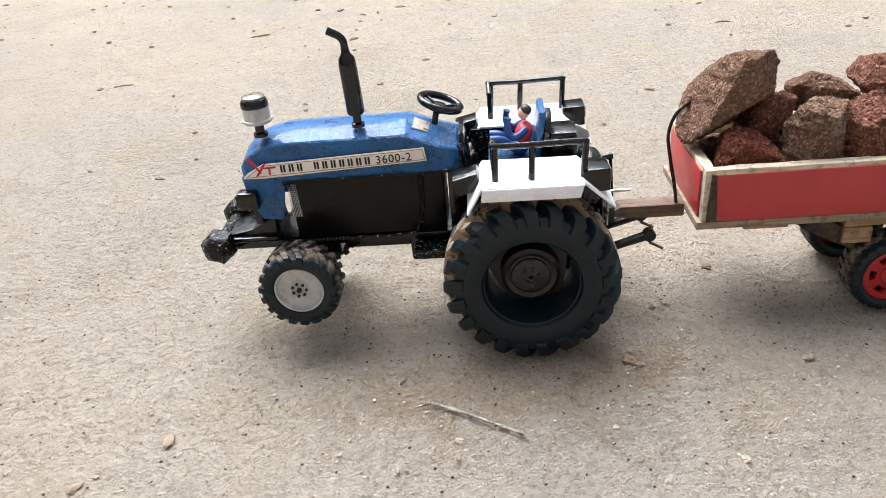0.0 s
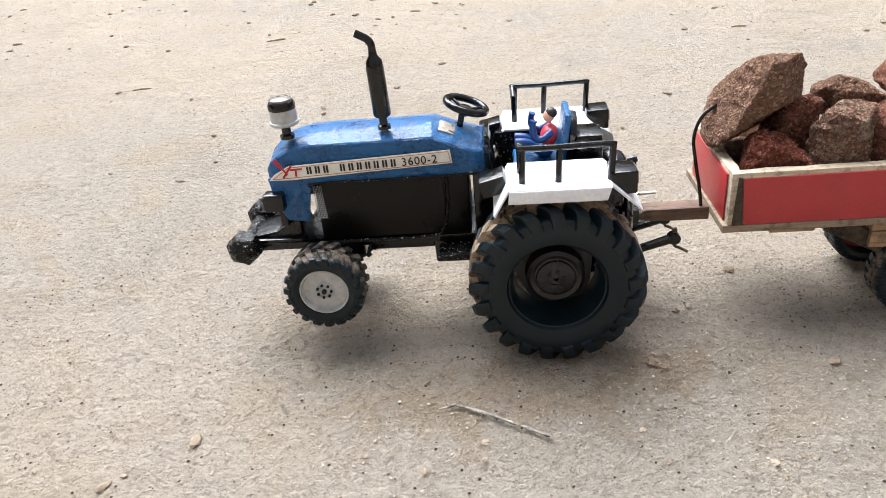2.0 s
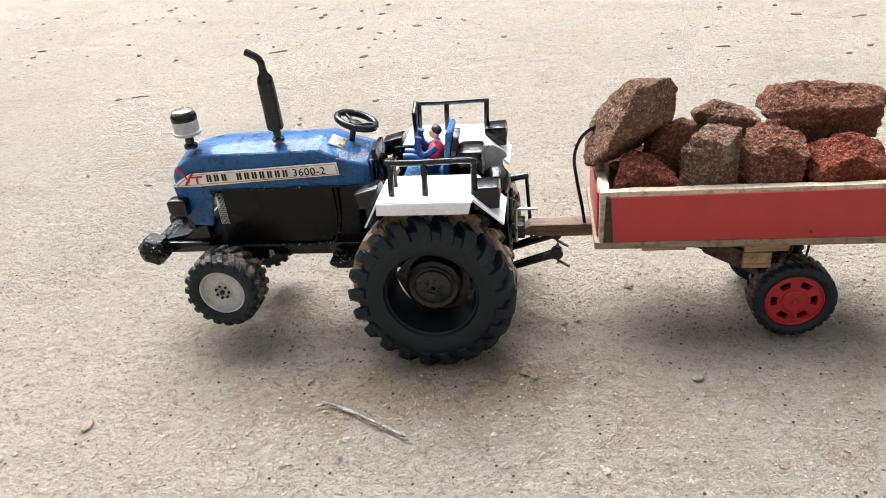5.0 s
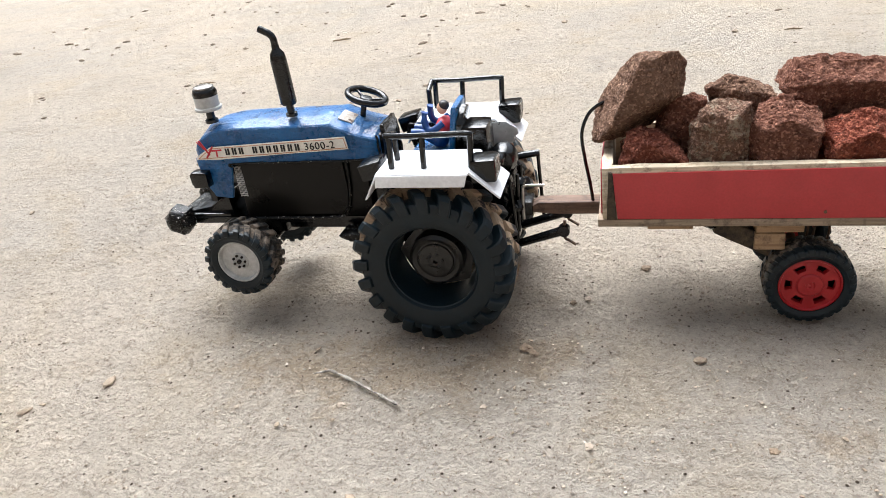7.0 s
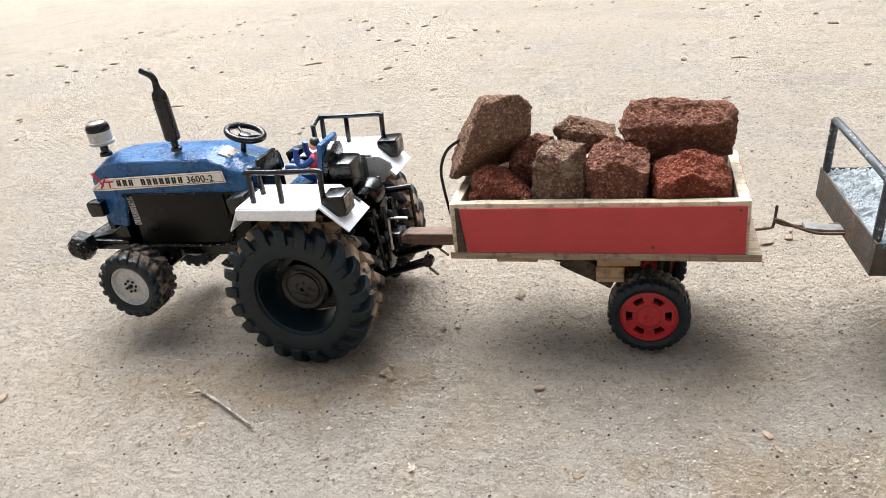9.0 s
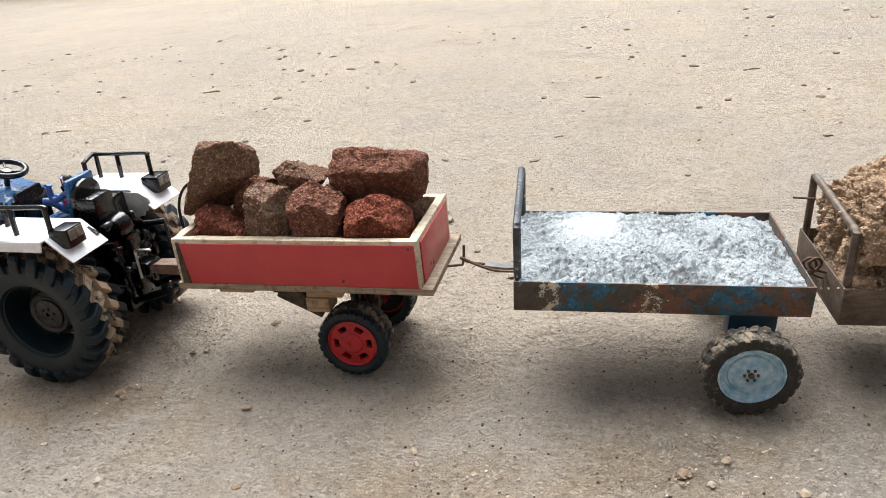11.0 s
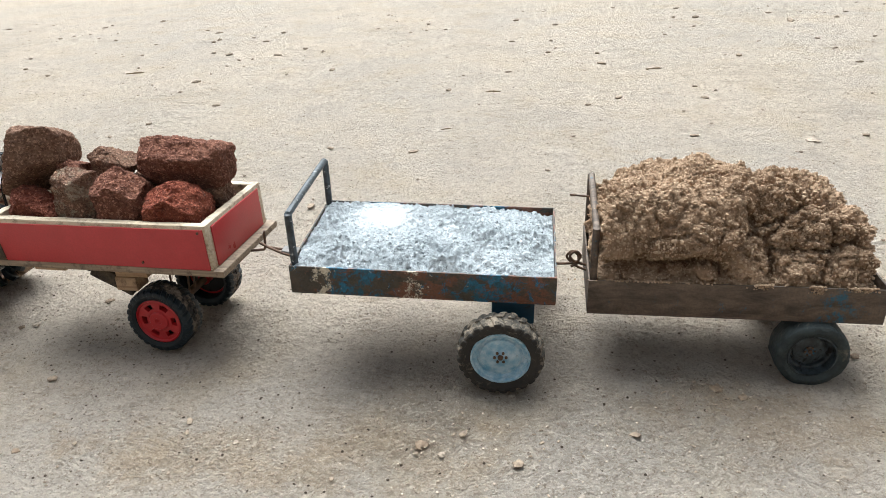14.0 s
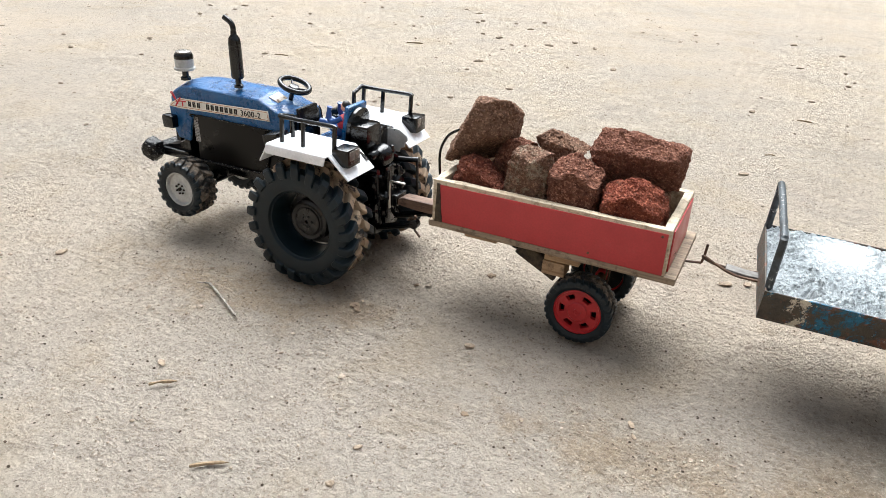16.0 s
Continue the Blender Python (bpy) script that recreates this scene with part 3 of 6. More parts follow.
def place(ob, x, y, z, flip=False, spin=0.0):
    """Sets a wheel at its hub; flip turns its outer face to +y; spin in degrees."""
    ob.matrix_basis = Matrix.Translation((x, y, z)) @ Matrix.Rotation(math.pi if flip else 0, 4, "Z") @ Matrix.Rotation(radians(spin), 4, "Y")


def rear_wheel(parent, flip, x, y, z, spin):
    w = 0.05
    bm = bmesh.new()
    lathe(bm, [(0.0392, -w * 0.37), (0.0402, -w * 0.385), (0.0404, -w * 0.34), (0.0385, -w * 0.10), (0.0372, 0.016), (0.0358, 0.016), (0.0362, 0.008), (0.0372, -w * 0.16), (0.0388, -w * 0.33), (0.0392, -w * 0.37)], 56)
    hub = part("rear_wheel", bm, RUBBER, parent, "deep black dished rim")
    place(hub, x, y, z, flip, spin)
    # five-sided disc, which leaves narrow gaps inside the round rim
    edge = []
    for k in range(60):
        a = k * math.tau / 60
        b = (a + math.tau / 10) % (math.tau / 5) - math.tau / 10
        chord = math.cos(math.tau / 10) / math.cos((b + math.tau / 10) % (math.tau / 5) - math.tau / 10)
        edge.append((0.0364 * (0.20 + 0.80 * chord) * math.cos(a), 0.0364 * (0.20 + 0.80 * chord) * math.sin(a)))
    bm = bmesh.new()
    prism(bm, edge, 0.0090, 0.0106, 0.0)
    roughen(bm, 0.0005, 160, 33)
    part("wheel_disc", bm, RIM_BLACK, hub, "black painted disc with narrow gaps")
    bm = bmesh.new()
    lathe(bm, [(0.0254, 0.0100), (0.0246, -0.0028), (0.0215, -0.0046), (0.0180, -0.0030), (0.0166, -0.0034), (0.0160, -0.0052), (0.0140, -0.0060), (0.0070, -0.0052), (0.0045, -0.0066), (0.0022, -0.0066), (0.0018, -0.0036), (0, -0.0036)], 40)
    bolts(bm, 5, 0.0062, 0.0016, -0.0050, 0.0016)
    lathe(bm, [(0.012, 0.003), (0.012, 0.024), (0.0, 0.024)], 20)
    roughen(bm, 0.0005, 240, 34)
    part("hub_plate", bm, RIM_BLACK, hub, "stepped black hub plate, scuffed")
    part("tyre", tyre_mesh(0.0735, w, 0.0395, 21, 0.0082, 0.20, 0.55, 0.0034, 0.78, 0.50), [RUBBER, RUBBER_DUSTY], hub, "black rubber tyre with thick bar lugs, sandy on the tread", 28)
    return hub


def front_wheel(parent, flip, x, y, z, spin):
    w = 0.034
    bm = bmesh.new()
    lathe(bm, [(0.0, -w * 0.33), (0.0065, -w * 0.33), (0.0068, -w * 0.36), (0.0085, -w * 0.36), (0.009, -w * 0.32), (0.019, -w * 0.30), (0.0205, -w * 0.42), (0.0218, -w * 0.42), (0.0222, -w * 0.3), (0.0222, w * 0.4), (0, w * 0.4)], 44)
    hub = part("front_wheel", bm, RIM_WHITE, parent, "white painted rim with black bolts")
    place(hub, x, y, z, flip, spin)
    bm = bmesh.new()
    bolts(bm, 7, 0.0062, 0.0013, -w * 0.35, 0.0016)
    bolts(bm, 1, 0.0, 0.0022, -w * 0.35, 0.0026)
    part("bolt_ring", bm, BLACK, hub, "black bolt heads")
    part("tyre", tyre_mesh(0.0365, w, 0.0215, 19, 0.0030, 0.16, 0.56, 0.0014, 0.80, 0.80), [RUBBER, RUBBER_SCUFFED], hub, "dusty black ribbed tyre", 28)
    return hub


# ---------------------------------------------------------------- tractor
TX, TY = -0.145, 0.050
tractor = thing("toy_tractor", "handmade blue and black toy tractor with white fenders", "toy tractor", pose(TX, TY, 0, 0, 0, 0.0))


def loft(sections, cap=True):
    bm = bmesh.new()
    rings = [[bm.verts.new(p) for p in s] for s in sections]
    n = len(rings[0])
    for a, b in zip(rings, rings[1:]):
        for k in range(n):
            bm.faces.new((a[k], a[(k + 1) % n], b[(k + 1) % n], b[k]))
    if cap:
        bm.faces.new(rings[0][::-1])
        bm.faces.new(rings[-1])
    bmesh.ops.recalc_face_normals(bm, faces=bm.faces)
    return bm


def hood_section(x, half, bottom, top, edge):
    """Half-width, lower and crown height and the height of the sharp edge between flank and top."""
    right = [(half * 0.99, bottom), (half, (bottom + edge) / 2), (half, edge - 0.0016), (half * 0.965, edge), (half * 0.60, edge + 0.55 * (top - edge)), (half * 0.25, top)]
    pts = right + [(-y, z) for y, z in right[::-1]]
    return [(x, y, z) for y, z in pts]


def build_tractor():
    # hood
    rows = [(-0.2445, 0.022, 0.150, 0.163, 0.160), (-0.243, 0.0258, 0.150, 0.172, 0.168), (-0.239, 0.0283, 0.150, 0.179, 0.1745), (-0.232, 0.0298, 0.150, 0.186, 0.180), (-0.221, 0.0305, 0.151, 0.1905, 0.1855), (-0.207, 0.031, 0.154, 0.1932, 0.1882)]
    rows += [(-0.207 + 0.0125 * k, 0.031, 0.154, 0.1935 + 0.0004 * (k % 3), 0.1886) for k in range(1, 9)]
    rows += [(-0.098, 0.0315, 0.154, 0.1938, 0.1888), (-0.0945, 0.0318, 0.154, 0.1925, 0.1872), (-0.078, 0.032, 0.155, 0.1865, 0.1800), (-0.062, 0.032, 0.156, 0.1815, 0.1755), (-0.056, 0.031, 0.156, 0.1805, 0.1745), (-0.053, 0.030, 0.157, 0.178, 0.172)]
    bm = loft([hood_section(*r) for r in rows])
    roughen(bm, 0.0006, 90, 1)
    hood = part("hood", bm, BLUE, tractor, "glossy blue hand-painted hood", 15)
    # nose cheeks
    for s in (-1, 1):
        bm = bmesh.new()
        prism(bm, [(-0.2435, 0.160), (-0.240, 0.135), (-0.232, 0.119), (-0.214, 0.117), (-0.206, 0.154), (-0.222, 0.162)], s * 0.0285 - 0.002, s * 0.0285 + 0.002, 0.0012)
        roughen(bm, 0.0004, 120, 2)
        part("nose_cheek", bm, BLUE, tractor, "blue side plate of the nose")
        bm = bmesh.new()
        box(bm, -0.248, -0.231, s * 0.034 - 0.006, s * 0.034 + 0.006, 0.132, 0.1485, 0.002)
        box(bm, -0.250, -0.2475, s * 0.034 - 0.0045, s * 0.034 + 0.0045, 0.1345, 0.146, 0.0006)
        roughen(bm, 0.0006, 200, 3)
        part("headlight", bm, BLACK, tractor, "black block headlight")
    bm = bmesh.new()
    box(bm, -0.241, -0.234, -0.027, 0.027, 0.112, 0.162, 0.0015)
    part("grille", bm, BLACK, tractor)
    # sticker on the near and the far flank
    for s in (-1, 1):
        bm = bmesh.new()
        prism(bm, [(-0.241, 0.1595), (-0.236, 0.1645), (-0.222, 0.172), (-0.083, 0.1775), (-0.0815, 0.1655), (-0.15, 0.1625), (-0.22, 0.1590)], 0.0, 0.0009, 0.0003)
        st = part("sticker", bm, STICKER, hood, "cream strip with an orange outline")
        st.matrix_basis = Matrix.Translation((0, s * 0.0328 - (0.0009 if s < 0 else 0.0), 0)) @ (Matrix() if s < 0 else Matrix.Diagonal((1, -1, 1, 1)))
        if s > 0:
            continue
        bm = bmesh.new()
        for (xa, za), (xb, zb) in zip([(-0.2375, 0.1605), (-0.2225, 0.1705), (-0.0845, 0.1760), (-0.0830, 0.1668), (-0.150, 0.1638)], [(-0.2225, 0.1705), (-0.0845, 0.1760), (-0.0830, 0.1668), (-0.150, 0.1638), (-0.2375, 0.1605)]):
            tube(bm, [(xa, -0.0337, za), (xb, -0.0337, zb)], 0.00035, 4)
        part("outline", bm, STICKER_EDGE, hood)
        # brand lettering as plain bars, the number as figures
        bm = bmesh.new()
        for k, wide in enumerate([1, 1, 1, 0, 1, 1, 1, 1, 1, 1, 1]):
            if wide:
                x = -0.2065 + k * 0.0073
                z = 0.1640 + (x + 0.2065) * 0.028
                for a in (0.0, 0.0026):
                    box(bm, x + a, x + a + 0.0015, -0.0346, -0.0336, z, z + 0.0064, 0)
        part("lettering_bars", bm, INK, hood, "black hand-lettered bars")
        cu = bpy.data.curves.new("figures", "FONT")
        cu.body, cu.size, cu.extrude, cu.space_character = "3600-2", 0.0100, 0.0004, 1.10
        tmp = new("figures", cu)
        bpy.context.view_layer.update()
        me = bpy.data.meshes.new_from_object(tmp.evaluated_get(bpy.context.evaluated_depsgraph_get()))
        bpy.data.objects.remove(tmp)
        me.name = "figures"
        me.materials.clear()
        me.materials.append(INK)
        fig = new("figures", me)
        fig.parent = hood
        fig.matrix_basis = Matrix.Translation((-0.1245, -0.0340, 0.1660)) @ Matrix.Rotation(radians(2.2), 4, "Y").inverted() @ Matrix.Rotation(radians(90), 4, "X")
        fig["label"] = "black painted figures"
        bm = bmesh.new()
        for a, b, r in (((-0.2325, 0.1790), (-0.2240, 0.1640), 0.0009), ((-0.2280, 0.1615), (-0.2195, 0.1725), 0.0010), ((-0.2210, 0.1685), (-0.2105, 0.1690), 0.0009), ((-0.2160, 0.1690), (-0.2165, 0.1625), 0.0009), ((-0.2350, 0.1780), (-0.2290, 0.1700), 0.0005)):
            tube(bm, [(a[0], -0.0338, a[1]), (b[0], -0.0338, b[1])], r, 6)
        part("red_mark", bm, INK_RED, hood, "red painted strokes")
    for s in (-1, 1):
        bm = bmesh.new()
        tube(bm, smooth_path([(-0.206, s * 0.0312, 0.150), (-0.203, s * 0.0315, 0.1535), (-0.150, s * 0.0318, 0.1538), (-0.090, s * 0.0325, 0.1542), (-0.056, s * 0.0315, 0.1552), (-0.0535, s * 0.0305, 0.167), (-0.0545, s * 0.028, 0.1755)], 8), 0.0011, 7)
        roughen(bm, 0.0009, 420, 90)
        part("seam", bm, BLACK_ROUGH, hood, "crusted black seam along the hood's edge")
    # dash panel under the steering wheel
    bm = bmesh.new()
    box(bm, -0.0070, 0.0070, -0.0085, 0.0085, -0.0008, 0.0008, 0.0004, m=Matrix.Translation((-0.0855, -0.010, 0.1886)) @ Matrix.Rotation(radians(23), 4, "Y") @ Matrix.Rotation(radians(10), 4, "X"))
    part("dash_card", bm, BEIGE, tractor, "beige card on the cowl")
    # engine and side panels
    bm = bmesh.new()
    box(bm, -0.205, -0.070, -0.0265, 0.0265, 0.094, 0.156, 0.002)
    part("engine_block", bm, BLACK_PANEL, tractor)
    for s in (-1, 1):
        bm = bmesh.new()
        prism(bm, [(-0.196, 0.098), (-0.100, 0.0985), (-0.094, 0.106), (-0.091, 0.125), (-0.092, 0.153), (-0.198, 0.1525)], s * 0.0285 - 0.0013, s * 0.0285 + 0.0013, 0.0008)
        part("side_panel", bm, BLACK_PANEL, tractor, "plain glossy black panel")
        bm = bmesh.new()
        tube(bm, smooth_path([(-0.088, s * 0.029, 0.152), (-0.089, s * 0.029, 0.125), (-0.094, s * 0.029, 0.104), (-0.104, s * 0.029, 0.0955), (-0.15, s * 0.029, 0.0945), (-0.215, s * 0.029, 0.0945)]), 0.0016, 8)
        roughen(bm, 0.0006, 300, 4)
        part("weld_bead", bm, BLACK_ROUGH, tractor, "crusted black bead along the panel")
        # silvery mesh behind the nose
        bm = bmesh.new()
        for k in range(7):
            tube(bm, [(-0.2055 + k * 0.0014, s * 0.0282, 0.118), (-0.2055 + k * 0.0014, s * 0.0282, 0.150)], 0.00028, 4)
        for k in range(16):
            tube(bm, [(-0.206, s * 0.0284, 0.119 + k * 0.002), (-0.197, s * 0.0284, 0.119 + k * 0.002)], 0.00028, 4)
        part("wire_mesh", bm, SILVER, tractor, "silvery wire mesh")
    # chassis
    bm = bmesh.new()
    box(bm, -0.266, -0.03, -0.0275, 0.0275, 0.088, 0.095, 0.0015)
    box(bm, -0.225, -0.17, -0.018, 0.018, 0.074, 0.089, 0.002)
    box(bm, -0.165, -0.105, -0.020, 0.020, 0.079, 0.089, 0.002)
    box(bm, -0.105, 0.0, -0.024, 0.024, 0.064, 0.090, 0.003)
    roughen(bm, 0.0008, 160, 5)
    part("chassis", bm, BLACK, tractor)
    bm = bmesh.new()
    prism(bm, [(-0.280, 0.0895), (-0.2775, 0.0985), (-0.248, 0.104), (-0.226, 0.117), (-0.224, 0.0885)], -0.020, 0.020, 0.0015)
    box(bm, -0.28, -0.225, -0.0255, -0.0195, 0.089, 0.098, 0.001)
    box(bm, -0.28, -0.225, 0.0195, 0.0255, 0.089, 0.098, 0.001)
    roughen(bm, 0.0008, 150, 6)
    part("front_bracket", bm, BLACK, tractor)
    bm = bmesh.new()
    tube(bm, [(-0.277, -0.032, 0.096), (-0.277, 0.032, 0.096)], 0.0065, 14)
    roughen(bm, 0.0006, 240, 7)
    bumper = part("bumper_bar", bm, BLACK_ROUGH, tractor, "crusted black bumper bar")
    for s in (-1, 1):
        bm = bmesh.new()
        lathe(bm, [(0, -0.012), (0.010, -0.012), (0.0140, -0.0085), (0.0160, -0.003), (0.0160, 0.004), (0.0135, 0.0085), (0.007, 0.011), (0, 0.011)], 6, m=Matrix.Translation((-0.277, s * 0.034, 0.096)) @ Matrix.Rotation(0.3, 4, "Y"))
        bmesh.ops.subdivide_edges(bm, edges=bm.edges[:], cuts=2, use_grid_fill=True)
        lathe(bm, [(0.0, -0.0150), (0.006, -0.0145), (0.0088, -0.0125), (0.009, -0.009)], 16, m=Matrix.Translation((-0.277, s * 0.034, 0.096)) @ (Matrix() if s < 0 else Matrix.Rotation(math.pi, 4, "Z")))
        roughen(bm, 0.0016, 260, 8 + s)
        part("bumper_nut", bm, BLACK_ROUGH, bumper, "gritty black nut at the bar's end")
    # front axle and wheels
    bm = bmesh.new()
    tube(bm, [(-0.200, -0.05, 0.066), (-0.200, 0.05, 0.066)], 0.005, 10)
    box(bm, -0.21, -0.19, -0.012, 0.012, 0.062, 0.080, 0.002)
    tube(bm, [(-0.188, -0.04, 0.064), (-0.188, 0.04, 0.064)], 0.0022, 8)
    part("front_axle", bm, BLACK, tractor)
    front_wheel(tractor, False, -0.2015, -0.0560, 0.0665, 12)
    front_wheel(tractor, True, -0.2015, 0.0560, 0.0665, 40)
    # rear axle, wheels, gearbox
    bm = bmesh.new()
    tube(bm, [(0, -0.075, 0.0745), (0, 0.075, 0.0745)], 0.011, 16)
    box(bm, -0.028, 0.032, -0.026, 0.026, 0.052, 0.120, 0.004)
    tube(bm, [(0, -0.05, 0.0745), (0, -0.028, 0.0745)], 0.019, 16)
    tube(bm, [(0, 0.028, 0.0745), (0, 0.05, 0.0745)], 0.019, 16)
    roughen(bm, 0.0012, 120, 9)
    part("gearbox", bm, BLACK_ROUGH, tractor, "lumpy black gearbox")
    rear_wheel(tractor, False, 0.0, -0.0720, 0.0735, 8)
    rear_wheel(tractor, True, 0.0, 0.0720, 0.0735, 31)
    # footboards
    for s in (-1, 1):
        bm = bmesh.new()
        prism(bm, [(-0.100, 0.086), (-0.094, 0.081), (-0.070, 0.080), (-0.055, 0.096), (-0.035, 0.128), (-0.0385, 0.130), (-0.058, 0.100), (-0.072, 0.0875)], min(s * 0.027, s * 0.052), max(s * 0.027, s * 0.052), 0.001)
        roughen(bm, 0.0012, 220, 10)
        part("footboard", bm, BLACK_ROUGH, tractor, "rough black footboard")
    # console, levers
    bm = bmesh.new()
    box(bm, -0.066, -0.050, -0.024, 0.024, 0.094, 0.1755, 0.003)
    prism(bm, [(-0.050, 0.182), (-0.046, 0.15), (-0.048, 0.10), (-0.054, 0.10), (-0.054, 0.182)], -0.018, 0.018, 0.001)
    part("console", bm, BLACK, tractor)
    # steering wheel
    bm = bmesh.new()
    ring = Matrix.Translation((-0.0680, 0, 0.2040)) @ Matrix.Rotation(radians(20), 4, "Y")
    n, R, r = 40, 0.0176, 0.0032
    pts = [(R * math.cos(k * math.tau / n), R * math.sin(k * math.tau / n), 0) for k in range(n + 1)]
    tube(bm, pts, r, 10, False, ring)
    for a in (0.4, 2.5, 4.6):
        tube(bm, [(0, 0, -0.004), (R * math.cos(a), R * math.sin(a), 0)], 0.0014, 8, True, ring)
    lathe(bm, [(0, 0.0), (0.0055, -0.001), (0.008, -0.006), (0.004, -0.009), (0, -0.009)], 18, "z", ring)
    sw = part("steering_wheel", bm, BLACK, tractor, "black ribbed steering wheel", 50)
    bm = bmesh.new()
    tube(bm, [(-0.0705, 0, 0.203), (-0.076, 0, 0.181)], 0.0028, 10)
    part("steering_column", bm, BLACK, sw)
    # air cleaner
    bm = bmesh.new()
    lathe(bm, [(0.0, 0.0), (0.0062, 0.0), (0.0062, 0.003), (0.0040, 0.0045), (0.0040, 0.013), (0.006, 0.014), (0.0, 0.014)], 18, "z", Matrix.Translation((-0.222, -0.018, 0.192)))
    pre = part("air_cleaner", bm, BLACK, tractor, "mushroom air cleaner on a black stem")
    bm = bmesh.new()
    lathe(bm, [(0, 0.0125), (0.0116, 0.0125), (0.0128, 0.014), (0.0126, 0.0155), (0.0113, 0.016), (0.0113, 0.027), (0.0, 0.027)], 30, "z", Matrix.Translation((-0.222, -0.018, 0.192)))
    part("cup", bm, RIM_WHITE, pre, "off-white cup")
    bm = bmesh.new()
    lathe(bm, [(0.0116, 0.0262), (0.0116, 0.030), (0.0104, 0.0325), (0.007, 0.034), (0, 0.0343)], 30, "z", Matrix.Translation((-0.222, -0.018, 0.192)))
    part("lid", bm, BLACK, pre, "black lid")
    bm = bmesh.new()
    lathe(bm, [(0.0, 0.0362), (0.0075, 0.0358), (0.0096, 0.0346), (0.0096, 0.0330), (0, 0.0330)], 30, "z", Matrix.Translation((-0.222, -0.018, 0.192)))
    part("lid_disc", bm, LAMP_GLASS, pre, "dull grey disc on the lid")
    # exhaust
    bm = bmesh.new()
    base = Matrix.Translation((-0.1375, -0.018, 0.1945)) @ Matrix.Rotation(radians(-1.5), 4, "Y")
    lathe(bm, [(0, 0), (0.0055, 0), (0.0055, 0.003), (0.0036, 0.004), (0.0036, 0.010), (0.0062, 0.011), (0.0066, 0.013)], 18, "z", base)
    lathe(bm, [(0.0, 0.0115), (0.0072, 0.0120), (0.0076, 0.0135), (0.0074, 0.052), (0.0066, 0.058), (0.0036, 0.062), (0.0034, 0.066), (0, 0.066)], 22, "z", base)
    tube(bm, [(0, 0, 0.063), (0, 0, 0.0705), (-0.0012, 0, 0.0735), (-0.0038, 0, 0.0762), (-0.0118, 0, 0.0808)], 0.0032, 12, True, base)
    roughen(bm, 0.0003, 200, 11)
    part("exhaust_pipe", bm, BLACK, tractor, "upright black exhaust with a bent tip", 40)
    # fenders
    for s in (-1, 1):
        bm = bmesh.new()
        yo, yi = s * 0.0965, s * 0.040
        lo, hi = min(yo, yi), max(yo, yi)
        prism(bm, [(-0.036, 0.1650), (0.042, 0.1640), (0.042, 0.1622), (-0.036, 0.1632)], lo, hi, 0.0004)
        prism(bm, [(-0.036, 0.1640), (0.0415, 0.1635), (0.0385, 0.1530), (-0.0370, 0.1538)], yo - 0.0009, yo + 0.0009, 0.0003)
        fender = part("fender", bm, WHITE, tractor, "white sheet fender")
        bm = bmesh.new()
        prism(bm, [(0.0422, 0.1640), (0.0665, 0.1410), (0.0654, 0.1398), (0.0410, 0.1624)], s * 0.066 - 0.026, s * 0.066 + 0.026, 0.0004)
        part("rear_flap", bm, WHITE, fender)
        bm = bmesh.new()
        prism(bm, [(-0.0364, 0.1648), (-0.0490, 0.1420), (-0.0476, 0.1415), (-0.0352, 0.1634)], s * 0.068 - 0.026, s * 0.068 + 0.026, 0.0004)
        part("front_flap", bm, WHITE, fender)
        bm = bmesh.new()
        prism(bm, [(-0.050, 0.150), (0.060, 0.150), (0.045, 0.160), (-0.045, 0.1625)], s * 0.0435 - 0.002, s * 0.0435 + 0.002, 0.0005)
        prism(bm, [(-0.046, 0.152), (-0.035, 0.110), (0.035, 0.110), (0.060, 0.150)], s * 0.0425 - 0.002, s * 0.0425 + 0.002, 0.0005)
        part("fender_stay", bm, BLACK_ROUGH, fender)
        # lamps fore and aft
        slope = Matrix.Translation((0.0545, s * 0.074, 0.1640)) @ Matrix.Rotation(radians(-2), 4, "Y")
        bm = bmesh.new()
        box(bm, -0.0125, 0.008, -0.0118, 0.0118, -0.0125, 0.0066, 0.0018, m=slope)
        roughen(bm, 0.0006, 180, 12)
        lamp = part("rear_lamp", bm, BLACK, fender, "black box lamp with a dull lens")
        bm = bmesh.new()
        box(bm, 0.0078, 0.0090, -0.0095, -0.0005, -0.0052, 0.0050, 0.0004, m=slope)
        box(bm, 0.0078, 0.0090, 0.0005, 0.0095, -0.0052, 0.0050, 0.0004, m=slope)
        part("lens", bm, LAMP_GLASS, lamp)
        bm = bmesh.new()
        box(bm, -0.0105, 0.0105, -0.011, 0.011, -0.0075, 0.0075, 0.0018, m=Matrix.Translation((-0.0480, s * 0.064, 0.1590)) @ Matrix.Rotation(radians(-14), 4, "Y"))
        roughen(bm, 0.0006, 180, 13)
        part("front_lamp", bm, BLACK, fender, "black box lamp")
        # rail
        yr = s * 0.082
        bm = bmesh.new()
        tube(bm, smooth_path([(-0.0265, yr - s * 0.020, 0.188), (-0.0265, yr - s * 0.012, 0.1905), (-0.0265, yr - s * 0.003, 0.193), (-0.0245, yr, 0.193), (0.0, yr, 0.1925), (0.038, yr, 0.1930), (0.046, yr, 0.1915)]), 0.0025, 10)
        rail = part("grab_rail", bm, BLACK, fender, "black tube rail wound with tape")
        for px in (-0.024, 0.004, 0.044):
            bm = bmesh.new()
            tube(bm, [(px - 0.0015, yr, 0.1635), (px, yr, 0.192)], 0.0026, 10)
            part("rail_post", bm, BLACK, rail)
        bm = bmesh.new()
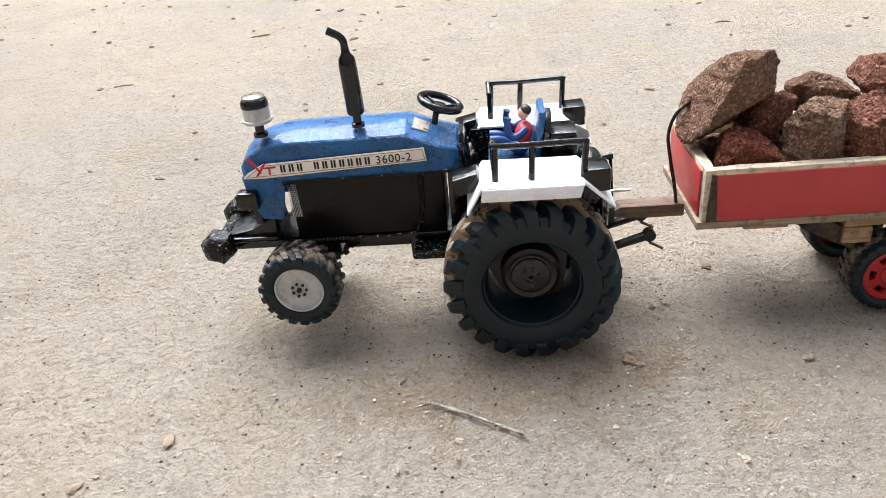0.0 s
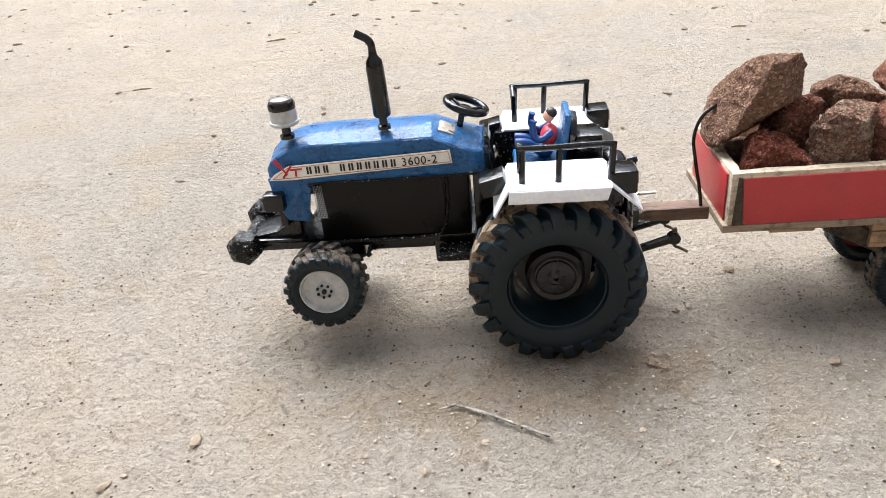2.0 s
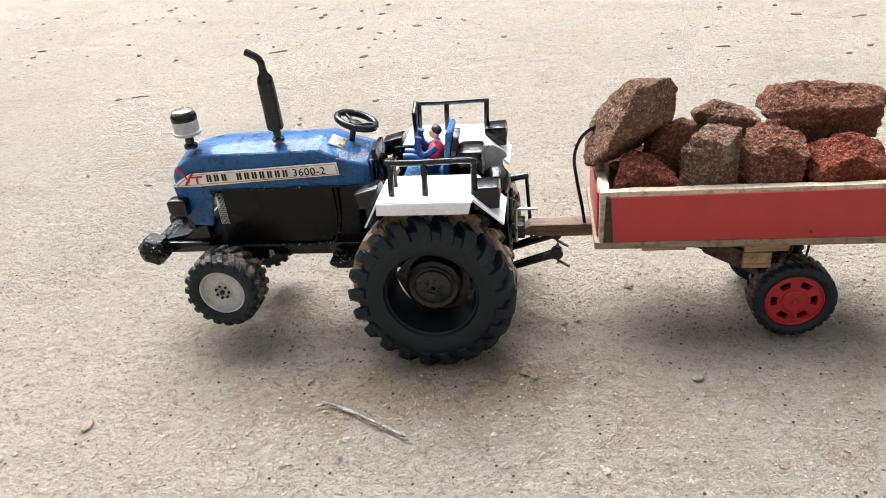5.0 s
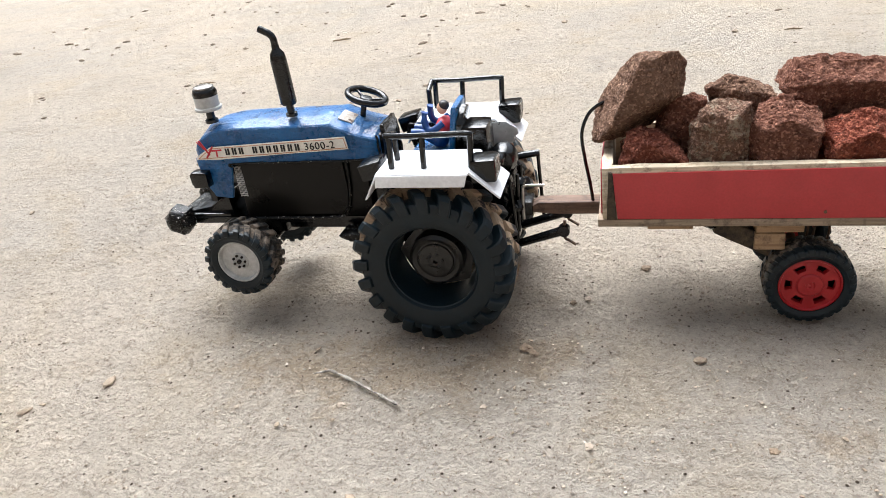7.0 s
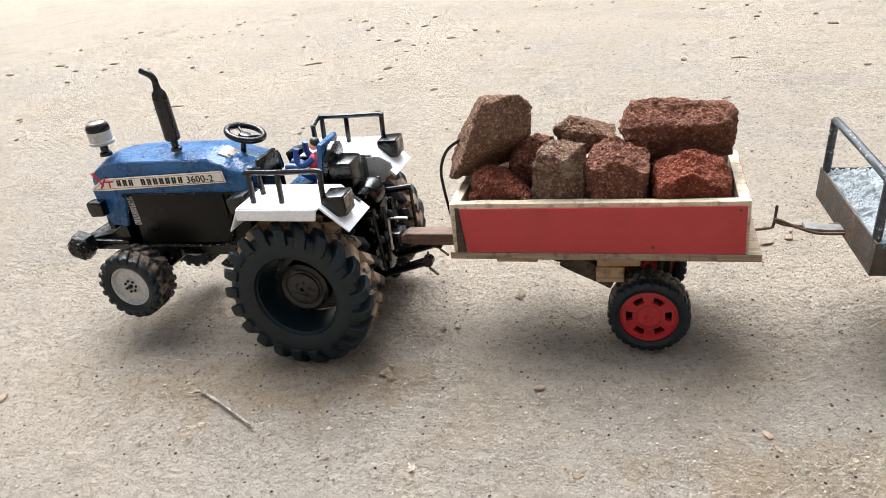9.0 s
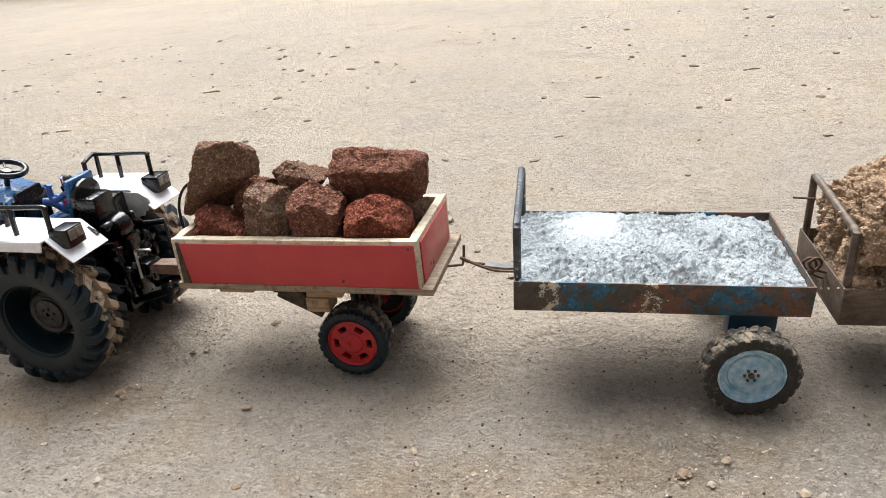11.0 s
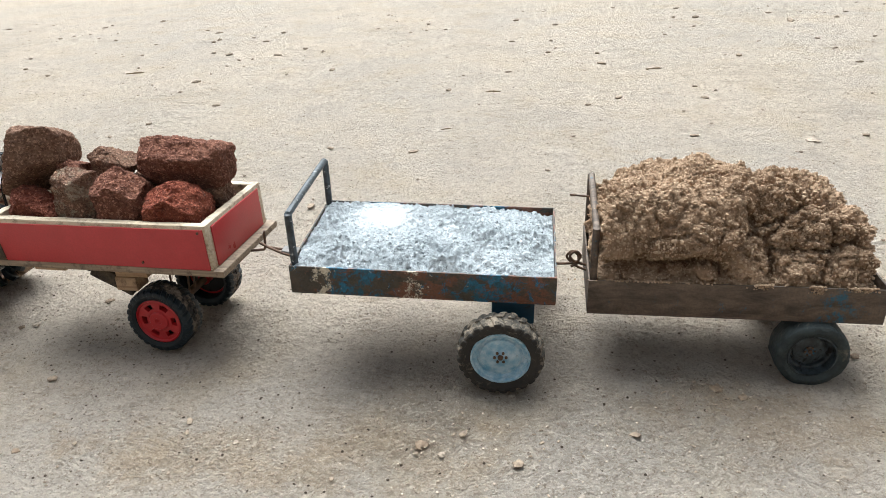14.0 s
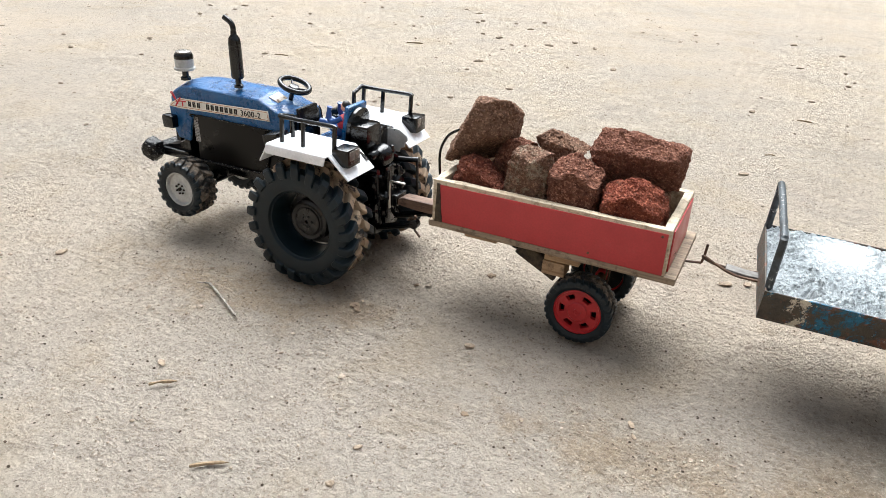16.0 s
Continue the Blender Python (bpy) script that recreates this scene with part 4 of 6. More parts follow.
        tube(bm, [(-0.026, yr - s * 0.020, 0.164), (-0.026, yr - s * 0.020, 0.190)], 0.0026, 10)
        part("rail_post", bm, BLACK, rail)
    # seat
    bm = bmesh.new()
    box(bm, -0.030, 0.012, -0.026, 0.026, 0.143, 0.153, 0.004)
    seat = part("seat", bm, BLUE, tractor, "blue painted seat cushion")
    bm = bmesh.new()
    box(bm, -0.003, 0.003, -0.020, 0.020, -0.020, 0.024, 0.003, m=Matrix.Translation((0.014, 0, 0.172)) @ Matrix.Rotation(radians(8), 4, "Y"))
    part("backrest", bm, BLUE, seat, "blue painted backrest")
    bm = bmesh.new()
    dome = [(-0.021, -0.026), (0.021, -0.026), (0.021, 0.002)] + [(0.021 * math.cos(a * 0.3142), 0.002 + 0.019 * math.sin(a * 0.3142)) for a in range(1, 10)] + [(-0.021, 0.002)]
    prism(bm, dome, 0.0032, 0.0085, 0.0015, m=Matrix.Translation((0.014, 0, 0.172)) @ Matrix.Rotation(radians(8), 4, "Y") @ Matrix.Rotation(radians(-90), 4, "Z"))
    roughen(bm, 0.0010, 170, 19)
    part("back_cover", bm, BLACK, seat, "lumpy black back cover")
    bm = bmesh.new()
    box(bm, -0.028, 0.024, -0.022, 0.022, 0.115, 0.145, 0.004)
    roughen(bm, 0.001, 150, 14)
    part("seat_base", bm, BLACK_ROUGH, seat, "lumpy black seat base")
    # lift housing and linkage behind the seat
    bm = bmesh.new()
    box(bm, 0.022, 0.046, -0.022, 0.010, 0.120, 0.178, 0.005)
    box(bm, 0.018, 0.042, 0.006, 0.032, 0.115, 0.168, 0.005)
    box(bm, 0.020, 0.060, -0.028, 0.028, 0.050, 0.125, 0.005)
    lathe(bm, [(0, -0.012), (0.010, -0.011), (0.013, -0.005), (0.013, 0.006), (0.009, 0.011), (0, 0.012)], 18, m=Matrix.Translation((0.056, -0.008, 0.143)))
    box(bm, 0.045, 0.066, -0.014, 0.010, 0.060, 0.132, 0.004)
    lathe(bm, [(0, 0), (0.009, 0), (0.009, 0.016), (0.005, 0.020), (0, 0.020)], 16, "z", Matrix.Translation((0.048, 0.004, 0.125)))
    knob = random.Random(77)
    for k in range(58):
        a, b, c = knob.uniform(0.034, 0.068), knob.uniform(-0.032, 0.032), knob.uniform(0.052, 0.150)
        if c > 0.128:
            a -= 0.012
        w, h = knob.uniform(0.0018, 0.0052), knob.uniform(0.003, 0.009)
        lathe(bm, [(0, -h), (w * 0.8, -h), (w, -h * 0.7), (w, h * 0.6), (w * 0.6, h), (0, h)], 9, m=Matrix.Translation((a, b, c)) @ Matrix.Rotation(knob.uniform(0, 3), 4, "X") @ Matrix.Rotation(knob.uniform(-0.7, 0.7), 4, "Z"))
    roughen(bm, 0.0012, 160, 15)
    lift = part("lift_housing", bm, BLACK, tractor, "lumpy black lift housing and pump")
    bm = bmesh.new()
    prism(bm, [(0.006, 0.161), (0.052, 0.1615), (0.0625, 0.155), (0.064, 0.149), (0.0595, 0.146), (0.060, 0.141), (0.0545, 0.139), (0.053, 0.134), (0.047, 0.1335), (0.043, 0.129), (0.036, 0.1305), (0.030, 0.127), (0.020, 0.131), (0.008, 0.130)], 0.0385, 0.0405, 0.0005)
    part("inner_skirt", bm, plain("dull_grey_tin", hexc(164, 168, 168), hexc(196, 198, 196), 0.4, scale=60, dirt=hexc(14, 14, 14), dirt_at=(0.62, 0.65), dirt_scale=60), lift, "grey ragged plate with flaked black paint")
    bm = bmesh.new()
    tube(bm, [(0.045, 0.028, 0.126), (0.045, -0.028, 0.126)], 0.0050, 10)
    part("rock_shaft", bm, BLACK, lift)
    for s, reach in ((-1, 0.066), (1, 0.084)):
        bm = bmesh.new()
        tube(bm, [(0.046, s * 0.028, 0.128), (reach, s * 0.031, 0.132)], [0.0040, 0.0032], 10)
        roughen(bm, 0.0004, 260, 16)
        arm = part("lift_arm", bm, BLACK, lift)
        bm = bmesh.new()
        tube(bm, [(reach - 0.002, s * 0.031, 0.131), (reach + 0.001, s * 0.028, 0.068)], 0.0017, 8)
        part("lift_rod", bm, BLACK, arm)
    for s in (-1, 1):
        bm = bmesh.new()
        tube(bm, [(0.050, s * 0.020, 0.056), (0.108, s * 0.020 - 0.002, 0.0755)], [0.0036, 0.0044], 10)
        lathe(bm, [(0, -0.004), (0.0055, -0.004), (0.0055, 0.004), (0, 0.004)], 14, m=Matrix.Translation((0.109, s * 0.020 - 0.002, 0.076)))
        arm = part("lower_link", bm, BLACK, lift, "black round draft link")
        bm = bmesh.new()
        tube(bm, smooth_path([(0.110, s * 0.020 - 0.002, 0.086), (0.109, s * 0.020 - 0.002, 0.076), (0.110, s * 0.020 - 0.003, 0.0685), (0.113, s * 0.020 - 0.005, 0.0675), (0.120, s * 0.020 - 0.010, 0.0655)], 4), 0.0013, 8)
        part("hitch_pin", bm, RUST, arm, "bent rusty wire pin")
    bm = bmesh.new()
    tube(bm, smooth_path([(0.072, -0.016, 0.085), (0.0725, -0.016, 0.112), (0.0735, -0.016, 0.1175), (0.080, -0.016, 0.1185), (0.092, -0.016, 0.1185)], 4), 0.0014, 8)
    part("crank_wire", bm, SILVER, lift, "bare bent steel wire")
    bm = bmesh.new()
    box(bm, 0.060, 0.080, -0.012, 0.010, 0.086, 0.100, 0.002)
    tube(bm, [(0.066, -0.012, 0.07), (0.068, -0.012, 0.128)], 0.0017, 8)
    tube(bm, [(0.066, 0.012, 0.07), (0.068, 0.012, 0.128)], 0.0017, 8)
    roughen(bm, 0.0006, 240, 17)
    part("hitch_bracket", bm, BLACK, lift)


build_tractor()


# ---------------------------------------------------------------- doll on the seat: one plain mesh
def doll():
    bm = bmesh.new()

    def blob(c, r, s=(1, 1, 1), mat=0):
        t = bmesh.new()
        bmesh.ops.create_icosphere(t, subdivisions=2, radius=r)
        bmesh.ops.scale(t, vec=s, verts=t.verts)
        for f in t.faces:
            f.material_index = mat
        merge(bm, t, Matrix.Translation(c))

    def limb(pts, r, mat=0):
        n = len(bm.faces)
        tube(bm, smooth_path(pts, 4), r, 8)
        bm.faces.ensure_lookup_table()
        for f in bm.faces[n:]:
            f.material_index = mat
    blob((0, 0, 0.010), 0.0095, (1, 1.15, 0.9), 0)
    blob((0.001, 0, 0.022), 0.0098, (0.8, 1.2, 1.1), 1)
    blob((-0.004, 0, 0.0390), 0.0052, (1, 0.9, 1.2), 2)
    blob((-0.0030, 0, 0.0418), 0.0053, (1, 0.95, 0.9), 3)
    for s in (-1, 1):
        limb([(-0.002, s * 0.005, 0.008), (-0.016, s * 0.006, 0.012), (-0.026, s * 0.007, 0.010)], 0.0045, 0)
        limb([(0.001, s * 0.010, 0.029), (-0.006, s * 0.0135, 0.021), (-0.0125, s * 0.0125, 0.0215), (-0.0165, s * 0.011, 0.029), (-0.0170, s * 0.0105, 0.0345)], [0.0032] * 12 + [0.0026] * 3 + [0.0034] * 2, 0)
    return lone("doll", bm, [DOLL_BLUE, DOLL_RED, SKIN, HAIR], "small seated toy doll in blue and red plastic", "doll", pose(TX - 0.006, TY, 0.1515, 0, 18, 0), angle=70)


doll()


# ---------------------------------------------------------------- red trailer
def red_wheel(parent, flip, x, y, z, spin):
    w = 0.030
    bm = bmesh.new()
    lathe(bm, [(0.0225, -w * 0.35), (0.0238, -w * 0.44), (0.0250, -w * 0.42), (0.0250, w * 0.05), (0.0222, w * 0.05), (0.0220, -w * 0.2), (0.0225, -w * 0.35)], 48)
    spoked_disc(bm, 0.007, 0.0228, 6, 0.50, -w * 0.37, -w * 0.20, 0.44, 0.80)
    lathe(bm, [(0.0105, -w * 0.30), (0.0105, -w * 0.40), (0.0095, -w * 0.43), (0.004, -w * 0.43), (0.0035, -w * 0.40), (0.0015, -w * 0.40), (0, -w * 0.34)], 30)
    lathe(bm, [(0.0072, -w * 0.25), (0.0072, w * 0.4), (0, w * 0.4)], 20)
    hub = part("wheel", bm, RIM_RED, parent, "red plastic six-spoke rim")
    place(hub, x, y, z, flip, spin)
    # added black disc: blackens the rim's back and keeps its holes dark
    bm = bmesh.new()
    lathe(bm, [(0, 0.0), (0.0218, 0.0), (0.0218, 0.002), (0, 0.002)], 30)
    part("back_disc", bm, RIM_BLACK, hub)
    part("tyre", tyre_mesh(0.0358, w, 0.0245, 26, 0.0013, 0.10, 0.66, 0.0005, 0.84, 0.45), [RUBBER, RUBBER_SCUFFED], hub, "black rubber tyre, scuffed", 28)
    return hub


red_trailer = thing("red_trailer", "red wooden toy trailer with pale raw edges", "trailer", pose(0.0, 0.0, 0.0))


def build_red():
    L, W, z0, z1, th = 0.246, 0.119, 0.1005, 0.1470, 0.0085
    bm = bmesh.new()
    box(bm, -0.004, L + 0.011, -0.001, W + 0.004, 0.0935, 0.1003, 0.0008)
    roughen(bm, 0.0004, 120, 20)
    bed = part("bed_board", bm, WOOD_BED, red_trailer, "pale raw plywood bed")
    # boards: near, far, front, rear; the painted skin lies on the outside
    for name, b, mat in (("side_board", (0.0, L, 0.0, th), WOOD_PALE), ("side_board", (0.0, L, W - th, W), WOOD_PALE), ("end_board", (0.0, th, th + 0.0002, W - th - 0.0002), WOOD_PALE_Y), ("end_board", (L - th, L, th + 0.0002, W - th - 0.0002), WOOD_PALE_Y)):
        bm = bmesh.new()
        box(bm, b[0], b[1], b[2], b[3], z0, z1, 0.0007)
        bmesh.ops.subdivide_edges(bm, edges=[e for e in bm.edges if e.calc_length() > 0.05], cuts=16, use_grid_fill=True)
        roughen(bm, 0.0008, 260, 7)
        roughen(bm, 0.0008, 70, 21 + int(b[0] * 100 + b[2] * 300))
        part(name, bm, mat, red_trailer, "pale wooden board painted red outside")
    for pts, y0, y1 in (([(0.0125, z0 + 0.0005), (0.0105, z0 + 0.018), (0.0085, z1 - 0.0045), (0.2435, z1 - 0.0035), (0.2440, z0 + 0.0005)], -0.0016, 0.0), ([(0.002, z0 + 0.0005), (0.002, z1 - 0.004), (0.2435, z1 - 0.0035), (0.2440, z0 + 0.0005)], W, W + 0.0016)):
        bm = bmesh.new()
        prism(bm, pts, y0, y1, 0.0003)
        part("red_panel", bm, RED_BOARD, red_trailer, "smooth red painted panel")
    for x0, x1 in ((-0.0016, 0.0), (L, L + 0.0016)):
        bm = bmesh.new()
        box(bm, x0, x1, 0.010, W - 0.009, z0 + 0.0005, z1 - 0.004, 0.0003)
        part("red_panel", bm, RED_BOARD, red_trailer, "smooth red painted panel")
    bm = bmesh.new()
    prism(bm, [(0.0035, z0), (0.0115, z0), (0.0100, z0 + 0.02), (0.0080, z1 - 0.004), (0.0050, z1 - 0.003)], -0.0021, 0.0002, 0.0004)
    roughen(bm, 0.0008, 400, 25)
    part("bark_strip", bm, BARK_AND_SHADE, red_trailer, "dark bark strip at the corner")
    bm = bmesh.new()
    box(bm, th, L - th, th, W - th, 0.1003, 0.1018, 0)
    part("bed_lining", bm, BOX_INSIDE, red_trailer)
    for c in ((0.2385, 0.1405), (0.172, 0.1065)):
        bm = bmesh.new()
        lathe(bm, [(0, -0.0026), (0.0012, -0.0026), (0.0014, -0.0015)], 10, m=Matrix.Translation((c[0], 0, c[1])))
        part("nail", bm, RUST, red_trailer, "small rusty nail head")
    # underside
    bm = bmesh.new()
    box(bm, 0.037, 0.074, 0.004, 0.115, 0.0885, 0.0934, 0.0008)
    part("cross_block", bm, WOOD_BLOCK, red_trailer, "raw wooden cross batten")
    bm = bmesh.new()
    box(bm, 0.125, 0.162, 0.012, 0.038, 0.081, 0.0934, 0.001)
    box(bm, 0.124, 0.148, 0.010, 0.030, 0.066, 0.0808, 0.001)
    roughen(bm, 0.0008, 140, 26)
    part("axle_block", bm, WOOD_BLOCK, red_trailer, "stacked raw wood blocks")
    bm = bmesh.new()
    box(bm, 0.125, 0.162, 0.082, 0.108, 0.066, 0.0934, 0.001)
    part("axle_block", bm, WOOD_BLOCK, red_trailer, "stacked raw wood blocks")
    for y in (0.022, 0.094):
        bm = bmesh.new()
        box(bm, -0.025, 0.025, -0.008, 0.008, -0.008, 0.008, 0.002, m=Matrix.Translation((0.117, y, 0.0755)) @ Matrix.Rotation(radians(26), 4, "Y"))
        bmesh.ops.subdivide_edges(bm, edges=bm.edges[:], cuts=3, use_grid_fill=True)
        roughen(bm, 0.0012, 120, 29)
        # the dark tone stands in for the shade under the bed
        part("axle_arm", bm, BARK_AND_SHADE, red_trailer, "wooden axle arm with its shade put into the colour")
    bm = bmesh.new()
    tube(bm, smooth_path([(0.072, 0.020, 0.0928), (0.080, 0.020, 0.089), (0.090, 0.020, 0.085), (0.104, 0.020, 0.080)], 4), [0.0036] * 13, 8)
    roughen(bm, 0.0012, 300, 27)
    part("tie_strap", bm, BLACK_ROUGH, red_trailer)
    bm = bmesh.new()
    tube(bm, [(0.169, 0.010, 0.036), (0.169, 0.110, 0.036)], 0.0045, 12)
    for x, y in ((0.166, 0.036), (0.184, 0.040), (0.178, 0.060)):
        tube(bm, smooth_path([(x, y, 0.094), (x + 0.004, y, 0.075), (x + 0.001, y, 0.042)], 4), 0.0011, 6)
    part("axle", bm, RUST, red_trailer, "wire-bound axle rod")
    red_wheel(red_trailer, False, 0.169, 0.014, 0.0362, 14)
    red_wheel(red_trailer, True, 0.169, 0.106, 0.0362, 40)
    # drawbar and cable
    bm = bmesh.new()
    prism(bm, [(-0.066, 0.0885), (-0.067, 0.094), (-0.060, 0.0985), (-0.0035, 0.0985), (-0.0035, 0.0865), (-0.040, 0.0865)], 0.040, 0.057, 0.0012)
    roughen(bm, 0.0008, 120, 28)
    part("drawbar", bm, WOOD_DARK, red_trailer, "weathered brown wooden drawbar")
    bm = bmesh.new()
    tube(bm, smooth_path([(-0.010, 0.044, 0.097), (-0.0125, 0.045, 0.115), (-0.017, 0.048, 0.140), (-0.019, 0.052, 0.160), (-0.013, 0.056, 0.176), (-0.002, 0.060, 0.184), (0.010, 0.064, 0.186)]), 0.0015, 8)
    part("cable", bm, BLACK, red_trailer, "bent black cable")
    # rear hook
    bm = bmesh.new()
    tube(bm, [(0.236, 0.058, 0.0915), (0.272, 0.058, 0.0965)], 0.0013, 8)
    tube(bm, smooth_path([(0.272, 0.058, 0.0965), (0.2735, 0.0585, 0.103), (0.2745, 0.059, 0.117)], 3), 0.0013, 8)
    part("tow_hook", bm, RUST, red_trailer, "bent wire tow hook")


build_red()


# ---------------------------------------------------------------- stones in the red trailer
def stone(label, mat, outline, y0, y1, seed, rough=1.0, fine=6, splits=6, faces=()):
    """A broken block of laterite: an outline in x and z, drawn back from y0 to y1 and split along flat faces. faces: way and a point of its main ones."""
    rnd = random.Random(seed)
    cx, cz = sum(q[0] for q in outline) / len(outline), sum(q[1] for q in outline) / len(outline)
    top = max(q[1] for q in outline)
    hull = bmesh.new()
    for k, y in ((0.84, y0), (1.02, y0 + 0.20 * (y1 - y0)), (1.0, y0 + 0.75 * (y1 - y0)), (0.80, y1)):
        for qx, qz in outline:
            drop = 0.36 * (y - y0) * max(0.0, qz - cz) / (top - cz)
            hull.verts.new(((qx - cx) * k + rnd.uniform(-0.002, 0.002), y - (y0 + y1) / 2 + rnd.uniform(-0.003, 0.003), (qz - cz) * k - drop))
    bmesh.ops.convex_hull(hull, input=hull.verts)
    hull.normal_update()
    planes = {}
    for f in hull.faces:
        n = f.normal
        planes[tuple(round(c, 2) for c in n)] = (n.copy(), n.dot(f.verts[0].co))
    corners = [v.co.copy() for v in hull.verts]
    hull.free()
    for _ in range(splits):
        n = Vector((rnd.gauss(0, 1), rnd.gauss(0, 1) - 0.7, rnd.gauss(0, 0.8))).normalized()
        planes[len(planes)] = (n, max(c.dot(n) for c in corners) * rnd.uniform(0.84, 0.96))
    for way, at in faces:
        n = Vector(way).normalized()
        planes[len(planes)] = (n, n.dot(Vector(at) - Vector((cx, (y0 + y1) / 2, cz))))
    normal = np.array([n[:] for n, _ in planes.values()])
    reach = np.array([max(r, 0.002) for _, r in planes.values()])
    bm = bmesh.new()
    bmesh.ops.create_icosphere(bm, subdivisions=fine, radius=1)
    ways = np.array([v.co[:] for v in bm.verts])
    grip = np.maximum(ways @ normal.T, 0.0) / reach
    dist = ((grip ** 60).sum(axis=1)) ** (-1 / 60)
    off = Vector((seed * 5.1, seed * 2.3, 0))
    for v, r in zip(bm.verts, dist):
        v.co = v.co * float(r)
    bm.normal_update()
    for v in bm.verts:
        q = v.co + 0.005 * noise.noise_vector(v.co * 50 + off)
        chip = noise.voronoi(q * 85 + off)[0]
        a = 0.0028 * noise.noise(q * 24 + off) - 0.0030 * abs(noise.noise(Vector((q.x, q.y, q.z * 1.7)) * 62 + off)) + 0.0022 * (0.4 - chip[0]) + 0.0015 * noise.noise(q * 180 + off) + 0.0012 * noise.noise(q * 400 + off)
        v.co += v.normal * a * rough
    return lone("stone", bm, mat, label, "stone", pose(cx, (y0 + y1) / 2, cz), "stones in the red trailer", angle=75)


def load_stones():
    stone("large grey-brown rough stone propped up at the front", STONE_GREY, [(-0.010, 0.155), (-0.002, 0.187), (0.011, 0.219), (0.027, 0.236), (0.060, 0.235), (0.067, 0.221), (0.064, 0.186), (0.052, 0.160), (0.020, 0.149)], 0.028, 0.092, 3, 0.8, splits=2,
          faces=(((-0.86, -0.30, 0.40), (0.009, 0.075, 0.217)), ((0.75, -0.62, 0.10), (0.048, 0.030, 0.210)), ((0.45, -0.50, -0.74), (0.026, 0.030, 0.180))))
    stone("small dark red broken stone", STONE_RED, [(0.011, 0.110), (0.016, 0.172), (0.032, 0.178), (0.046, 0.173), (0.058, 0.159), (0.072, 0.140), (0.066, 0.108)], 0.011, 0.046, 5,
          faces=(((0.35, -0.50, 0.80), (0.040, 0.030, 0.172)), ((-0.5, -0.75, 0.40), (0.018, 0.014, 0.150))))
    stone("dark brown stone wedged behind the others", STONE_MAUVE, [(0.044, 0.130), (0.045, 0.169), (0.055, 0.187), (0.071, 0.194), (0.085, 0.191), (0.084, 0.165), (0.080, 0.128)], 0.046, 0.090, 7)
    stone("upright stone with pale lichen spots", STONE_PALE, [(0.070, 0.106), (0.070, 0.143), (0.073, 0.174), (0.084, 0.199), (0.098, 0.201), (0.118, 0.194), (0.120, 0.184), (0.115, 0.168), (0.117, 0.106)], 0.011, 0.044, 9, splits=3,
          faces=(((0.10, -0.50, 0.86), (0.100, 0.034, 0.197)), ((0.72, -0.68, 0.10), (0.110, 0.014, 0.160))))
    stone("blocky dull red stone", STONE_MAUVE, [(0.119, 0.106), (0.116, 0.178), (0.128, 0.196), (0.139, 0.202), (0.170, 0.184), (0.171, 0.170), (0.164, 0.106)], 0.011, 0.050, 12, splits=2,
          faces=(((-0.30, -0.48, 0.83), (0.136, 0.034, 0.191)), ((0.42, -0.40, 0.82), (0.142, 0.034, 0.191)), ((-0.8, -0.6, -0.05), (0.120, 0.016, 0.150))))
    stone("rounded orange-red broken stone", STONE_BRIGHT, [(0.172, 0.106), (0.170, 0.146), (0.170, 0.167), (0.179, 0.179), (0.203, 0.188), (0.223, 0.180), (0.233, 0.160), (0.235, 0.108)], 0.011, 0.058, 15, splits=4,
          faces=(((-0.35, -0.52, 0.78), (0.190, 0.034, 0.180)), ((0.40, -0.55, 0.74), (0.212, 0.034, 0.180))))
    stone("flat brown stone lying on top", STONE_BROWN, [(0.084, 0.191), (0.101, 0.204), (0.116, 0.200), (0.143, 0.184), (0.128, 0.170), (0.092, 0.166)], 0.056, 0.092, 17, 0.8, splits=3,
          faces=(((0.05, -0.70, 0.70), (0.108, 0.062, 0.197)),))
    stone("large brown-red stone lying across the pile", STONE_MAUVE, [(0.141, 0.187), (0.152, 0.218), (0.163, 0.222), (0.192, 0.214), (0.232, 0.211), (0.238, 0.200), (0.237, 0.162), (0.212, 0.152), (0.165, 0.160)], 0.048, 0.112, 23, splits=2,
          faces=(((0.05, -0.62, 0.78), (0.190, 0.066, 0.212)), ((0.10, -0.90, -0.42), (0.190, 0.052, 0.178)), ((-0.75, -0.60, 0.25), (0.150, 0.058, 0.195))))
    stone("brown stone at the bottom of the pile", STONE_BROWN, [(0.118, 0.104), (0.120, 0.166), (0.140, 0.180), (0.185, 0.176), (0.192, 0.104)], 0.060, 0.106, 31, fine=5)
    stone("brown stone at the bottom of the pile", STONE_BROWN, [(0.014, 0.104), (0.013, 0.148), (0.040, 0.154), (0.075, 0.146), (0.080, 0.104)], 0.058, 0.106, 33, fine=5)
    stone("brown stone at the bottom of the pile", STONE_BROWN, [(0.194, 0.104), (0.196, 0.160), (0.205, 0.176), (0.226, 0.170), (0.234, 0.104)], 0.062, 0.106, 35, fine=5)


load_stones()


